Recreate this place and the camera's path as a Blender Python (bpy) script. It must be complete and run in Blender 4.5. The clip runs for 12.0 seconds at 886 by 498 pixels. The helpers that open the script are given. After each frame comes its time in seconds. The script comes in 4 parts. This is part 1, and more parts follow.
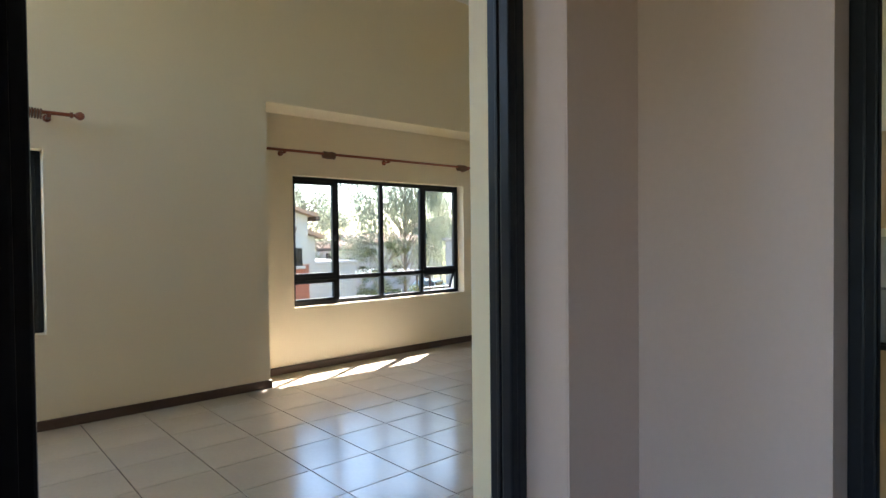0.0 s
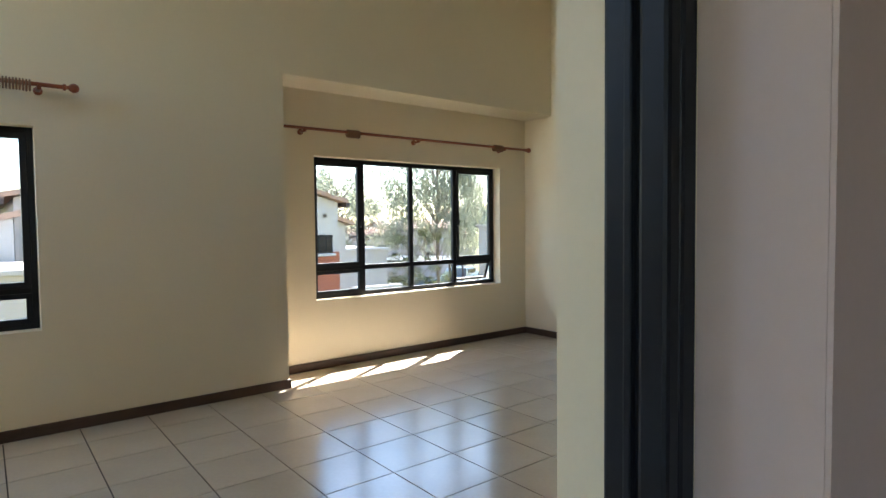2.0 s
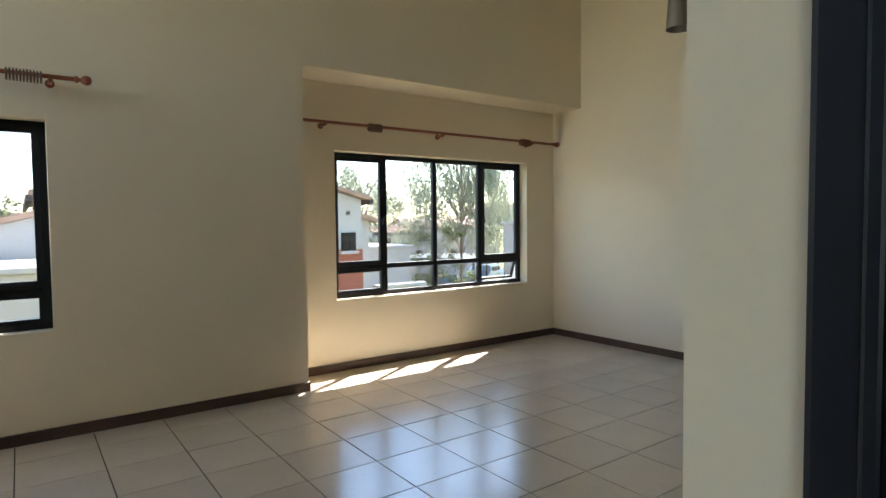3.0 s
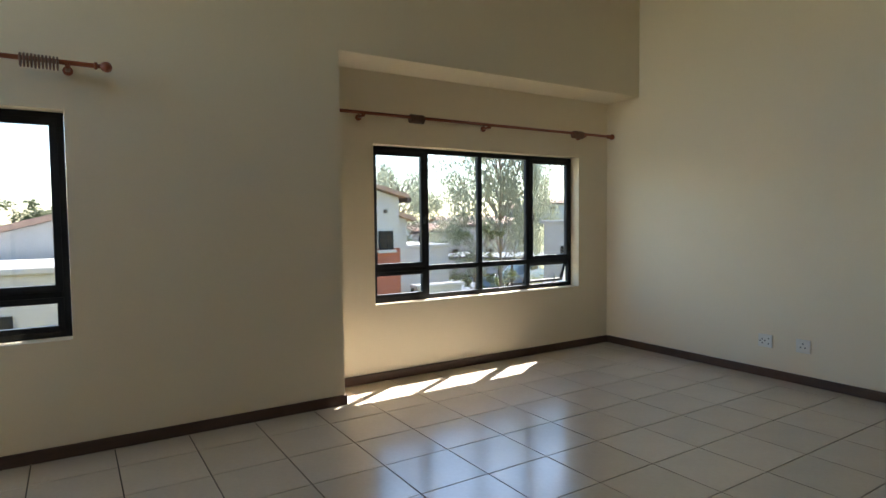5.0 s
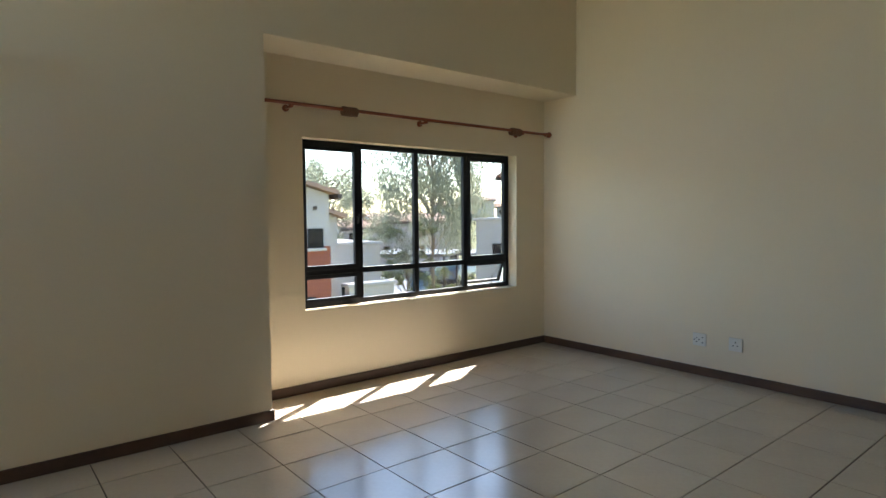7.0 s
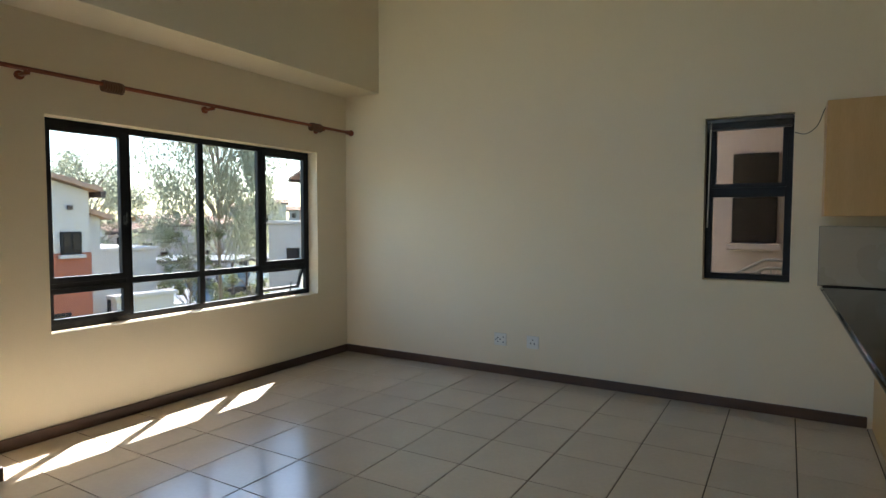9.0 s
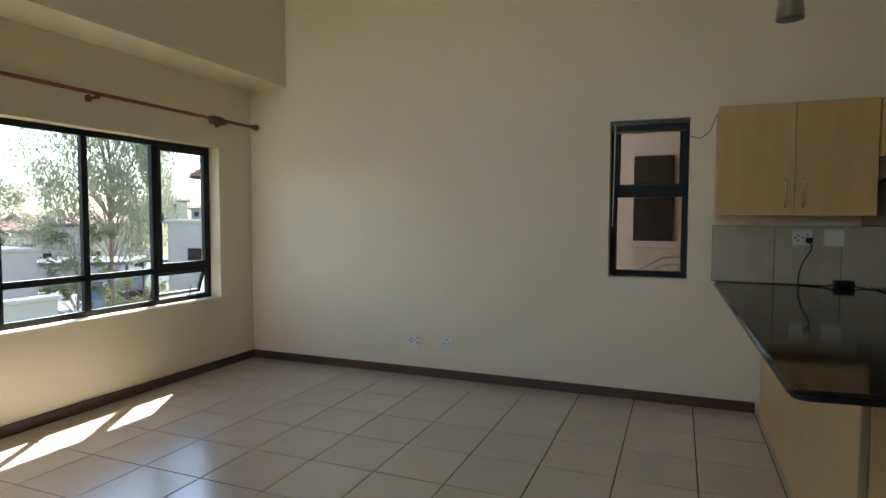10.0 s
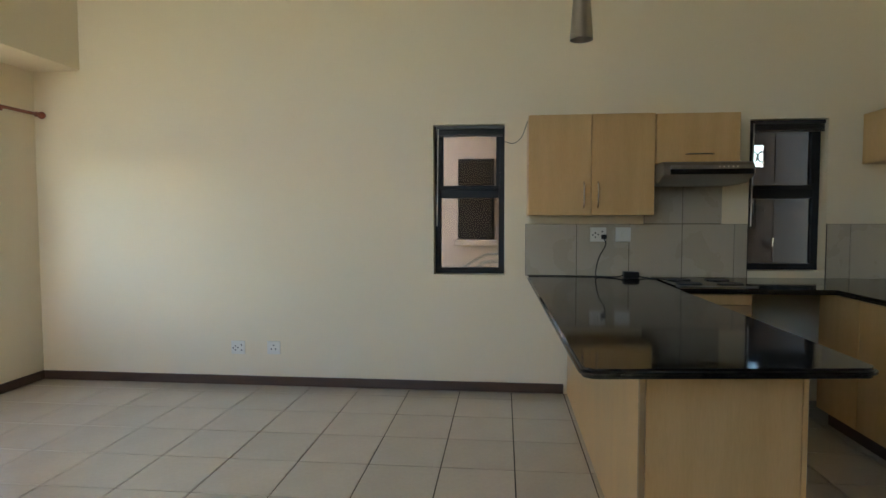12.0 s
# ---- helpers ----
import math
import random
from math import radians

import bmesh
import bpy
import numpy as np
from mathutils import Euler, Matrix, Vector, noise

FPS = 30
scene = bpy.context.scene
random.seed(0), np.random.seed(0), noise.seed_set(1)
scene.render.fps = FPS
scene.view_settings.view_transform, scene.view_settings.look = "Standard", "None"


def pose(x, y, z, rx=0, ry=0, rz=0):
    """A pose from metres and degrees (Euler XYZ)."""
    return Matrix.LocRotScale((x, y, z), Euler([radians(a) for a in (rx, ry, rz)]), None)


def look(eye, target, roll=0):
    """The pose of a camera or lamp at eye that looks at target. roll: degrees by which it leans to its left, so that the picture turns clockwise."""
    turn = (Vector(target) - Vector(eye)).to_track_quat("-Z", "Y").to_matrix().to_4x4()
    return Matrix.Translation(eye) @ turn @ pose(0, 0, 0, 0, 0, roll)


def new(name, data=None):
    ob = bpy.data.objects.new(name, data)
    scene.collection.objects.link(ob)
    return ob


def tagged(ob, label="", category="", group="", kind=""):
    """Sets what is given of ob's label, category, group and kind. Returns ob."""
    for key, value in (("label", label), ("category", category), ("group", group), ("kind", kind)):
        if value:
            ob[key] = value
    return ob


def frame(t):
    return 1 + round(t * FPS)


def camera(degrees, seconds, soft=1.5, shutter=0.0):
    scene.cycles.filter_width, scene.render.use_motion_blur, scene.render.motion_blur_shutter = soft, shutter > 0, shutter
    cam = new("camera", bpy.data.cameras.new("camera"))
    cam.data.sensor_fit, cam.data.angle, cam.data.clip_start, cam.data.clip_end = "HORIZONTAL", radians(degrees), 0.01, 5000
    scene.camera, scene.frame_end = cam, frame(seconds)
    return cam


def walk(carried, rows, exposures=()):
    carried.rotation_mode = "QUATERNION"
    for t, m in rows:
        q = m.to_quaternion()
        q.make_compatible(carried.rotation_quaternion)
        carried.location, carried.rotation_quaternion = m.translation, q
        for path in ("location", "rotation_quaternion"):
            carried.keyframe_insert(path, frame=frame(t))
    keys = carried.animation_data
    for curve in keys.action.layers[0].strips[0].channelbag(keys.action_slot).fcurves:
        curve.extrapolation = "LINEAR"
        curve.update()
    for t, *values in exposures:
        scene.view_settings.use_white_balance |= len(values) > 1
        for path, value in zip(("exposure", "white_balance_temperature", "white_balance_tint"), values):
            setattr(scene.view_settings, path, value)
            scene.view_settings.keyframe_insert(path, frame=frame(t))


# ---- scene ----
cam = camera(74.5, 12.0)
PATH = [
    (0, (-0.517, -0.347, 1.34), (0.81, 1.149, 1.298), -0.6),
    (0.5, (-0.404, -0.229, 1.342), (0.912, 1.275, 1.292), -0.6),
    (1, (-0.312, -0.148, 1.337), (0.972, 1.384, 1.269), -0.6),
    (1.5, (-0.242, -0.051, 1.330), (1.020, 1.498, 1.252), -0.5),
    (2, (-0.173, 0.073, 1.336), (1.067, 1.640, 1.250), -0.6),
    (2.5, (-0.110, 0.159, 1.351), (1.101, 1.748, 1.255), -0.6),
    (3, (-0.048, 0.249, 1.334), (1.127, 1.865, 1.24), -0.6),
    (5, (0.123, 0.641, 1.341), (1.196, 2.326, 1.242), -0.6),
    (5.5, (0.137, 0.718, 1.354), (1.217, 2.398, 1.252), -0.6),
    (6, (0.157, 0.784, 1.355), (1.273, 2.441, 1.252), -0.6),
    (6.5, (0.194, 0.814, 1.365), (1.372, 2.427, 1.258), -0.5),
    (8.5, (0.345, 1.097, 1.365), (1.953, 2.28, 1.254), -0.1),
    (9, (0.412, 1.145, 1.344), (2.13, 2.162, 1.243), 0.1),
    (9.5, (0.439, 1.191, 1.362), (2.234, 2.067, 1.251), 0.0),
    (10, (0.486, 1.184, 1.348), (2.337, 1.934, 1.243), 0.1),
    (10.5, (0.491, 1.182, 1.349), (2.389, 1.804, 1.244), 0.0),
    (11, (0.493, 1.172, 1.346), (2.431, 1.654, 1.243), 0.0),
    (11.5, (0.495, 1.153, 1.344), (2.461, 1.505, 1.242), -0.0),
    (12, (0.501, 1.134, 1.344), (2.487, 1.34, 1.241), -0.1),
]
walk(cam, [(t, look(eye, target, roll)) for t, eye, target, roll in PATH],
     exposures=[(0.0, 3.72), (2.0, 3.62), (3.0, 3.48), (5.0, 3.18), (6.5, 3.22), (8.5, 3.18), (10.5, 3.47), (12.0, 3.95)])

# ---- world, sun ----
SUN_DIR = Vector((1.69, 1.0, 2.78)).normalized()
world = bpy.data.worlds.new("world")
scene.world = world
world.use_nodes = True
wn = world.node_tree
sky = wn.nodes.new("ShaderNodeTexSky")
sky.sky_type = "NISHITA"
sky.sun_disc = False
sky.sun_elevation = math.asin(SUN_DIR.z)
sky.sun_rotation = math.atan2(SUN_DIR.x, SUN_DIR.y)
sky.dust_density = 0.7
sky.air_density = 1.0
bg = wn.nodes["Background"]
bg.inputs["Strength"].default_value = 0.15
haze = wn.nodes.new("ShaderNodeHueSaturation")
haze.inputs["Saturation"].default_value = 1.12
wn.links.new(sky.outputs["Color"], haze.inputs["Color"])
wn.links.new(haze.outputs["Color"], bg.inputs["Color"])
sun_data = bpy.data.lights.new("sun", "SUN")
sun_data.energy, sun_data.angle, sun_data.color = 3.4, radians(0.5), (1.0, 0.965, 0.92)
sun = new("sun", sun_data)
sun.matrix_world = look((30, 20, 50), Vector((30, 20, 50)) - SUN_DIR)


def fill_lamp(name, x, y, z, wx, wz, target, power):
    """An area lamp added out of sight as fill, in place of sky light."""
    d = bpy.data.lights.new(name, "AREA")
    d.shape, d.size, d.size_y, d.energy, d.color = "RECTANGLE", wx, wz, power, (0.93, 0.97, 1.0)
    ob = new(name, d)
    ob.matrix_world = look((x, y, z), target)
    return ob


# both lamps are added fill; they sit in invented openings out of view
fill_lamp("west_fill_light", -3.08, 3.55, 3.15, 1.5, 1.4, (5, 2.6, 1.0), 0.75)
fill_lamp("hall_fill_light", -1.65, -0.85, 1.4, 0.68, 0.93, (3, -0.85, 1.3), 0.022)


# ---- materials ----
def mat(name, color, rough=0.6, metal=0.0, vary=0.06, scale=3.0, fine=60.0, bump=0.02, color2=None, spec=0.5, stretch=(1, 1, 1), per_object=0.0, coat=0.0):
    m = bpy.data.materials.new(name)
    m.use_nodes = True
    nt = m.node_tree
    N, L = nt.nodes, nt.links
    b = N["Principled BSDF"]
    b.inputs["Roughness"].default_value = rough
    b.inputs["Metallic"].default_value = metal
    b.inputs["Specular IOR Level"].default_value = spec
    b.inputs["Coat Weight"].default_value = coat
    co = N.new("ShaderNodeTexCoord")
    mp = N.new("ShaderNodeMapping")
    mp.inputs["Scale"].default_value = stretch
    geo = N.new("ShaderNodeNewGeometry")
    L.new(geo.outputs["Position"] if per_object < 0 else co.outputs["Object"], mp.inputs["Vector"])
    n1, n2 = N.new("ShaderNodeTexNoise"), N.new("ShaderNodeTexNoise")
    n1.inputs["Scale"].default_value, n1.inputs["Detail"].default_value = scale, 4
    n2.inputs["Scale"].default_value, n2.inputs["Detail"].default_value = fine, 3
    L.new(mp.outputs["Vector"], n1.inputs["Vector"])
    L.new(mp.outputs["Vector"], n2.inputs["Vector"])
    mixf = N.new("ShaderNodeMath")
    mixf.operation = "MULTIPLY_ADD"
    mixf.inputs[1].default_value = 0.35
    L.new(n2.outputs["Fac"], mixf.inputs[0])
    half = N.new("ShaderNodeMath")
    half.operation = "MULTIPLY"
    half.inputs[1].default_value = 0.65
    L.new(n1.outputs["Fac"], half.inputs[0])
    L.new(half.outputs[0], mixf.inputs[2])
    ramp = N.new("ShaderNodeValToRGB")
    a = [max(0.0, c * (1 - vary)) for c in color]
    c2 = color2 or [min(1.0, c * (1 + vary)) for c in color]
    ramp.color_ramp.elements[0].position, ramp.color_ramp.elements[1].position = 0.3, 0.7
    ramp.color_ramp.elements[0].color = (*a, 1)
    ramp.color_ramp.elements[1].color = (*c2, 1)
    L.new(mixf.outputs[0], ramp.inputs["Fac"])
    out = ramp.outputs["Color"]
    if per_object > 0:
        info = N.new("ShaderNodeObjectInfo")
        hsv = N.new("ShaderNodeHueSaturation")
        mr = N.new("ShaderNodeMapRange")
        mr.inputs["To Min"].default_value, mr.inputs["To Max"].default_value = 1 - per_object, 1 + per_object
        L.new(info.outputs["Random"], mr.inputs["Value"])
        L.new(mr.outputs["Result"], hsv.inputs["Value"])
        L.new(out, hsv.inputs["Color"])
        out = hsv.outputs["Color"]
    L.new(out, b.inputs["Base Color"])
    rr = N.new("ShaderNodeMapRange")
    rr.inputs["To Min"].default_value, rr.inputs["To Max"].default_value = max(0.02, rough - 0.06), min(1, rough + 0.06)
    L.new(n1.outputs["Fac"], rr.inputs["Value"])
    L.new(rr.outputs["Result"], b.inputs["Roughness"])
    if bump:
        bp = N.new("ShaderNodeBump")
        bp.inputs["Strength"].default_value, bp.inputs["Distance"].default_value = bump * 5, 0.002
        L.new(mixf.outputs[0], bp.inputs["Height"])
        L.new(bp.outputs["Normal"], b.inputs["Normal"])
    return m


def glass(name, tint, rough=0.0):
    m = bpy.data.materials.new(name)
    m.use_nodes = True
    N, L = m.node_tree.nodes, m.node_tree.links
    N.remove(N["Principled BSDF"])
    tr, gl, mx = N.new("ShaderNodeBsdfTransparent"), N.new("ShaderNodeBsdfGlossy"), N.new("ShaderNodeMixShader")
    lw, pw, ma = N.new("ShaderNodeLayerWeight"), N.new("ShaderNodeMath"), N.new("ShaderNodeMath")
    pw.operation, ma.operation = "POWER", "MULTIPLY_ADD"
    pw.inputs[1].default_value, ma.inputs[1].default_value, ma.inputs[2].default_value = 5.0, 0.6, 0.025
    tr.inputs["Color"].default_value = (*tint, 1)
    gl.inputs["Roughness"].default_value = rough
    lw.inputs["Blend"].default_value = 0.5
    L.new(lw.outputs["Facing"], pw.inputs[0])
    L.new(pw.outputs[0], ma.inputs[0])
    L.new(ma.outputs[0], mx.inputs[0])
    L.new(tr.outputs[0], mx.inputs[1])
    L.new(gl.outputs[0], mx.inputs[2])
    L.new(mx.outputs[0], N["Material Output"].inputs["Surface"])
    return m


PAINT = mat("cream_wall_paint", (0.85, 0.737, 0.548), 0.55, vary=0.025, scale=1.2, fine=90, bump=0.03, per_object=-1)
# hall copy of the wall paint, its dim pinkish light put into the colour
HALL_DIM = mat("dimmed_hall_paint", (0.64, 0.495, 0.445), 0.6, vary=0.03, scale=1.5, fine=90, bump=0.03, per_object=-1)
CEIL = mat("ceiling_paint", (0.82, 0.80, 0.74), 0.8, vary=0.02, per_object=-1)
TILE = mat("glazed_floor_tile", (0.60, 0.52, 0.425), 0.2, vary=0.07, scale=2.2, fine=40, bump=0.012, per_object=0.03, spec=1.0)
GROUT = mat("dark_grout", (0.045, 0.034, 0.026), 0.9, vary=0.2, scale=5)
SKIRT = mat("dark_stained_wood", (0.075, 0.04, 0.026), 0.42, vary=0.3, scale=3, fine=50, stretch=(1, 1, 6), per_object=-1)
FRAME = mat("charcoal_aluminium", (0.014, 0.015, 0.018), 0.42, vary=0.12, bump=0.005, spec=0.25)
STEELF = mat("black_steel_frame", (0.012, 0.014, 0.02), 0.4, vary=0.25, scale=9, bump=0.02, spec=0.25)
TILE.node_tree.nodes["Principled BSDF"].inputs["IOR"].default_value = 1.95
# grey tint is added to dim the view out; panes block no daylight
PANE = glass("view_dimming_glass", (0.60, 0.605, 0.595))
MAPLE = mat("maple_laminate", (0.68, 0.41, 0.165), 0.38, vary=0.08, scale=2.0, fine=26, stretch=(6, 6, 0.7), bump=0.006, color2=(0.73, 0.47, 0.21))
DARKLAM = mat("darker_brown_laminate", (0.36, 0.23, 0.11), 0.5, vary=0.1)
GRANITE = mat("black_granite", (0.008, 0.008, 0.009), 0.07, vary=0.5, scale=60, fine=400, color2=(0.016, 0.015, 0.0145), bump=0)
STEEL = mat("brushed_steel", (0.40, 0.38, 0.355), 0.3, metal=1.0, vary=0.04, scale=4, fine=60, bump=0)
CHROME = mat("satin_nickel", (0.55, 0.50, 0.42), 0.25, metal=1.0, vary=0.04)
SPLASH = mat("beige_wall_tile", (0.52, 0.445, 0.34), 0.28, vary=0.02, scale=4, fine=70, per_object=0.03)
WHITEP = mat("white_plastic", (0.80, 0.77, 0.70), 0.35, vary=0.02, bump=0)
BLACKP = mat("black_plastic", (0.012, 0.012, 0.013), 0.4, vary=0.1, bump=0)
RODWOOD = mat("reddish_varnished_wood", (0.25, 0.062, 0.024), 0.3, vary=0.3, scale=6, fine=40, stretch=(0.5, 6, 6))
RINGWOOD = mat("brown_ring_wood", (0.16, 0.075, 0.04), 0.4, vary=0.25, scale=9)
PINKWALL = mat("pink_render_wall", (0.62, 0.50, 0.46), 0.8, vary=0.05, scale=1.0, bump=0.05, per_object=-1)
DARKGLASS = mat("dark_window_glass", (0.035, 0.028, 0.027), 0.2, vary=0.2, scale=0.8, bump=0, spec=0.2)
HOODM = mat("dark_brushed_steel", (0.30, 0.275, 0.255), 0.34, metal=1.0, vary=0.06, scale=4, fine=60, stretch=(1, 8, 1), bump=0)
RAILM = mat("grey_painted_steel", (0.33, 0.31, 0.30), 0.45, vary=0.08, scale=5, bump=0.01)
GATEP = mat("mauve_brown_gate_paint", (0.075, 0.05, 0.045), 0.5, vary=0.12, scale=4, bump=0.02)
HOBGLASS = mat("hob_glass", (0.01, 0.01, 0.01), 0.08, vary=0.1, bump=0)
BLINDM = mat("dark_blind_rail", (0.05, 0.045, 0.043), 0.4, vary=0.1, bump=0)


# ---- mesh helpers ----
def ob_from(bm, name, material, smooth=False):
    me = bpy.data.meshes.new(name)
    bmesh.ops.recalc_face_normals(bm, faces=bm.faces[:])
    bm.to_mesh(me)
    bm.free()
    if material:
        me.materials.append(material)
    if smooth:
        for p in me.polygons:
            p.use_smooth = True
        me.set_sharp_from_angle(angle=radians(40))
    return new(name, me)


def part(name, bm, material, parent, label="", smooth=False):
    ob = ob_from(bm, name, material, smooth)
    ob.parent = parent
    if label:
        tagged(ob, label=label)
    return ob


def bx(x0, x1, y0, y1, z0, z1, bevel=0.0, bm=None, seg=2):
    """A box between two corners, with rounded edges when bevel is given."""
    b = bmesh.new()
    m = Matrix.Translation(((x0 + x1) / 2, (y0 + y1) / 2, (z0 + z1) / 2)) @ Matrix.Diagonal((abs(x1 - x0), abs(y1 - y0), abs(z1 - z0), 1))
    bmesh.ops.create_cube(b, size=1, matrix=m)
    if bevel:
        bmesh.ops.bevel(b, geom=b.edges[:], offset=bevel, segments=seg, affect="EDGES", profile=0.5)
    return join(bm, b)


def join(bm, b):
    if bm is None:
        return b
    me = bpy.data.meshes.new("tmp")
    b.to_mesh(me)
    b.free()
    bm.from_mesh(me)
    bpy.data.meshes.remove(me)
    return bm


def lathe(profile, axis="z", at=(0, 0, 0), n=24, bm=None):
    """A turned body from (radius, height) pairs along an axis."""
    b = bmesh.new()
    rings = []
    for r, h in profile:
        ring = []
        for i in range(n):
            a = 2 * math.pi * i / n
            c, s = r * math.cos(a), r * math.sin(a)
            p = {"z": (c, s, h), "x": (h, c, s), "y": (c, h, s)}[axis]
            ring.append(b.verts.new(Vector(p) + Vector(at)))
        rings.append(ring)
    for r0, r1 in zip(rings, rings[1:]):
        for i in range(n):
            b.faces.new((r0[i], r0[(i + 1) % n], r1[(i + 1) % n], r1[i]))
    b.faces.new(rings[0][::-1])
    b.faces.new(rings[-1])
    return join(bm, b)


def tube(points, r, n=8, bm=None):
    """A round tube along a line of points."""
    b = bmesh.new()
    pts = [Vector(p) for p in points]
    rings = []
    for i, p in enumerate(pts):
        d = (pts[min(i + 1, len(pts) - 1)] - pts[max(i - 1, 0)]).normalized()
        q = d.to_track_quat("Z", "Y").to_matrix()
        rings.append([b.verts.new(p + q @ Vector((r * math.cos(2 * math.pi * k / n), r * math.sin(2 * math.pi * k / n), 0))) for k in range(n)])
    for r0, r1 in zip(rings, rings[1:]):
        best = min(range(n), key=lambda s: sum((r0[k].co - r1[(k + s) % n].co).length for k in range(n)))
        for k in range(n):
            b.faces.new((r0[k], r0[(k + 1) % n], r1[(k + 1 + best) % n], r1[(k + best) % n]))
    b.faces.new(rings[0][::-1])
    b.faces.new(rings[-1])
    return join(bm, b)


def smooth_line(points, n=8):
    """More points along a smooth line through the given ones."""
    P = [Vector(p) for p in points]
    P = [P[0] * 2 - P[1]] + P + [P[-1] * 2 - P[-2]]
    out = []
    for i in range(1, len(P) - 2):
        a, b, c, d = P[i - 1:i + 3]
        for k in range(n):
            t = k / n
            out.append(0.5 * (2 * b + (c - a) * t + (2 * a - 5 * b + 4 * c - d) * t * t + (3 * b - a - 3 * c + d) * t ** 3))
    out.append(P[-2])
    return out


def base(name, at=(0, 0, 0), **tags):
    ob = new(name)
    ob.empty_display_size = 0.1
    ob.location = at
    return tagged(ob, **tags)


def structure(name, bm, material, label="", category="wall"):
    return tagged(ob_from(bm, name, material), label=label, category=category, kind="structure")


def wall(name, axis, a0, a1, p0, p1, z0, z1, holes, material, label):
    """A wall along axis from a0 to a1, thick from p0 to p1, with rectangular holes (a0, a1, z0, z1) through it."""
    us = sorted({a0, a1, *[h[0] for h in holes], *[h[1] for h in holes]})
    vs = sorted({z0, z1, *[h[2] for h in holes], *[h[3] for h in holes]})
    us, vs = [u for u in us if a0 <= u <= a1], [v for v in vs if z0 <= v <= z1]
    b = bmesh.new()
    solid = {}
    for i in range(len(us) - 1):
        for j in range(len(vs) - 1):
            cu, cv = (us[i] + us[i + 1]) / 2, (vs[j] + vs[j + 1]) / 2
            solid[i, j] = not any(h[0] < cu < h[1] and h[2] < cv < h[3] for h in holes)
    cache = {}

    def v(u, p, z):
        key = (round(u, 5), round(p, 5), round(z, 5))
        if key not in cache:
            cache[key] = b.verts.new((u, p, z) if axis == "x" else (p, u, z))
        return cache[key]
    for (i, j), s in solid.items():
        if not s:
            continue
        u0, u1, w0, w1 = us[i], us[i + 1], vs[j], vs[j + 1]
        for p in (p0, p1):
            b.faces.new((v(u0, p, w0), v(u1, p, w0), v(u1, p, w1), v(u0, p, w1)))
        for (di, dj), (ua, wa, ub, wb) in {(-1, 0): (u0, w0, u0, w1), (1, 0): (u1, w0, u1, w1), (0, -1): (u0, w0, u1, w0), (0, 1): (u0, w1, u1, w1)}.items():
            if not solid.get((i + di, j + dj), False):
                b.faces.new((v(ua, p0, wa), v(ub, p0, wb), v(ub, p1, wb), v(ua, p1, wa)))
    return structure(name, b, material, label)


# ---- plan, in metres ----
XE, YN, YP, XP = 5.0, 5.0, 4.585, 1.77     # kitchen wall, window wall, pier face, pier end
XW, YS, TOP = -3.0, 0.42, 4.05             # far side wall, door wall, high ceiling
SOFFIT = 2.56
YK = -1.75                                  # kitchen back wall
W1 = (2.23, 4.578, 0.637, 1.974)
W0 = (-2.2, 0.108, 0.68, 1.985)
W2 = (1.126, 1.674, 0.913, 2.067)
W3 = (-1.195, -0.655, 0.958, 2.065)
DOOR = (-0.482, 0.232, 0.0, 2.06)

wall("wall_north_recess", "x", XP - 0.2, XE + 0.22, YN, YN + 0.22, -0.2, SOFFIT + 0.2, [W1], PAINT, "cream painted recessed wall under a wide window")
wall("wall_north_pier", "x", XW - 0.2, XP, YP, YP + 0.22, -0.2, TOP, [W0], PAINT, "cream painted wall with a dark framed window")
structure("wall_recess_side", bx(XP - 0.2, XP, YP + 0.22, YN, -0.2, SOFFIT), PAINT, "cream painted side of the window recess")
structure("wall_north_beam", bx(XP, XE, YP, YN + 0.0, SOFFIT, TOP), PAINT, "cream painted beam over the window recess")
wall("wall_east", "y", YK - 0.2, YN, XE, XE + 0.22, -0.2, TOP, [W2, W3], PAINT, "cream painted wall of living room and kitchen")
wall("wall_south_door", "x", XW, 0.65, 0.205, YS, -0.2, TOP, [DOOR], PAINT, "cream painted wall round the doorway")
# the high opening is invented, to house the west fill lamp
wall("wall_west", "y", 0.0, YP, XW - 0.2, XW, -0.2, TOP, [(2.8, 4.3, 2.4, 3.9)], PAINT, "cream painted wall with a high opening added for the fill lamp")
structure("wall_kitchen_south", bx(0.44, XE, YK - 0.2, YK, -0.2, TOP), PAINT, "plain cream painted kitchen wall")
structure("ceiling", bx(XW, XE, YK, YP, TOP, TOP + 0.15), CEIL, "high white painted ceiling", "ceiling")
structure("ceiling_hall", bx(-1.6, 0.437, -2.6, 0.205, 2.5, 2.6), CEIL, "white painted hall ceiling", "ceiling")
wall("wall_hall_east", "y", -2.6, 0.201, 0.437, 0.65, -0.2, TOP, [(-0.98, -0.099, 0.0, 2.06)], HALL_DIM, "hall wall with a door opening, paint toned greyish pink for dim light")
# this opening is invented too, for sky and lamp fill in the hall
wall("wall_hall_west", "y", -2.6, 0.205, -1.8, -1.6, -0.2, 2.6, [(-1.2, -0.5, 0.9, 1.85)], HALL_DIM, "plain hall wall with a small opening added for the fill lamp")
structure("wall_hall_south", bx(-1.6, 0.437, -2.8, -2.6, -0.2, 2.6), HALL_DIM, "plain hall wall")
# thin sheet that carries the dim hall tone over the door wall
structure("wall_hall_north", bx(0.229, 0.437, 0.201, 0.2045, 0, 2.5), HALL_DIM, "hall wall beside the doorway, paint toned greyish pink for dim light")

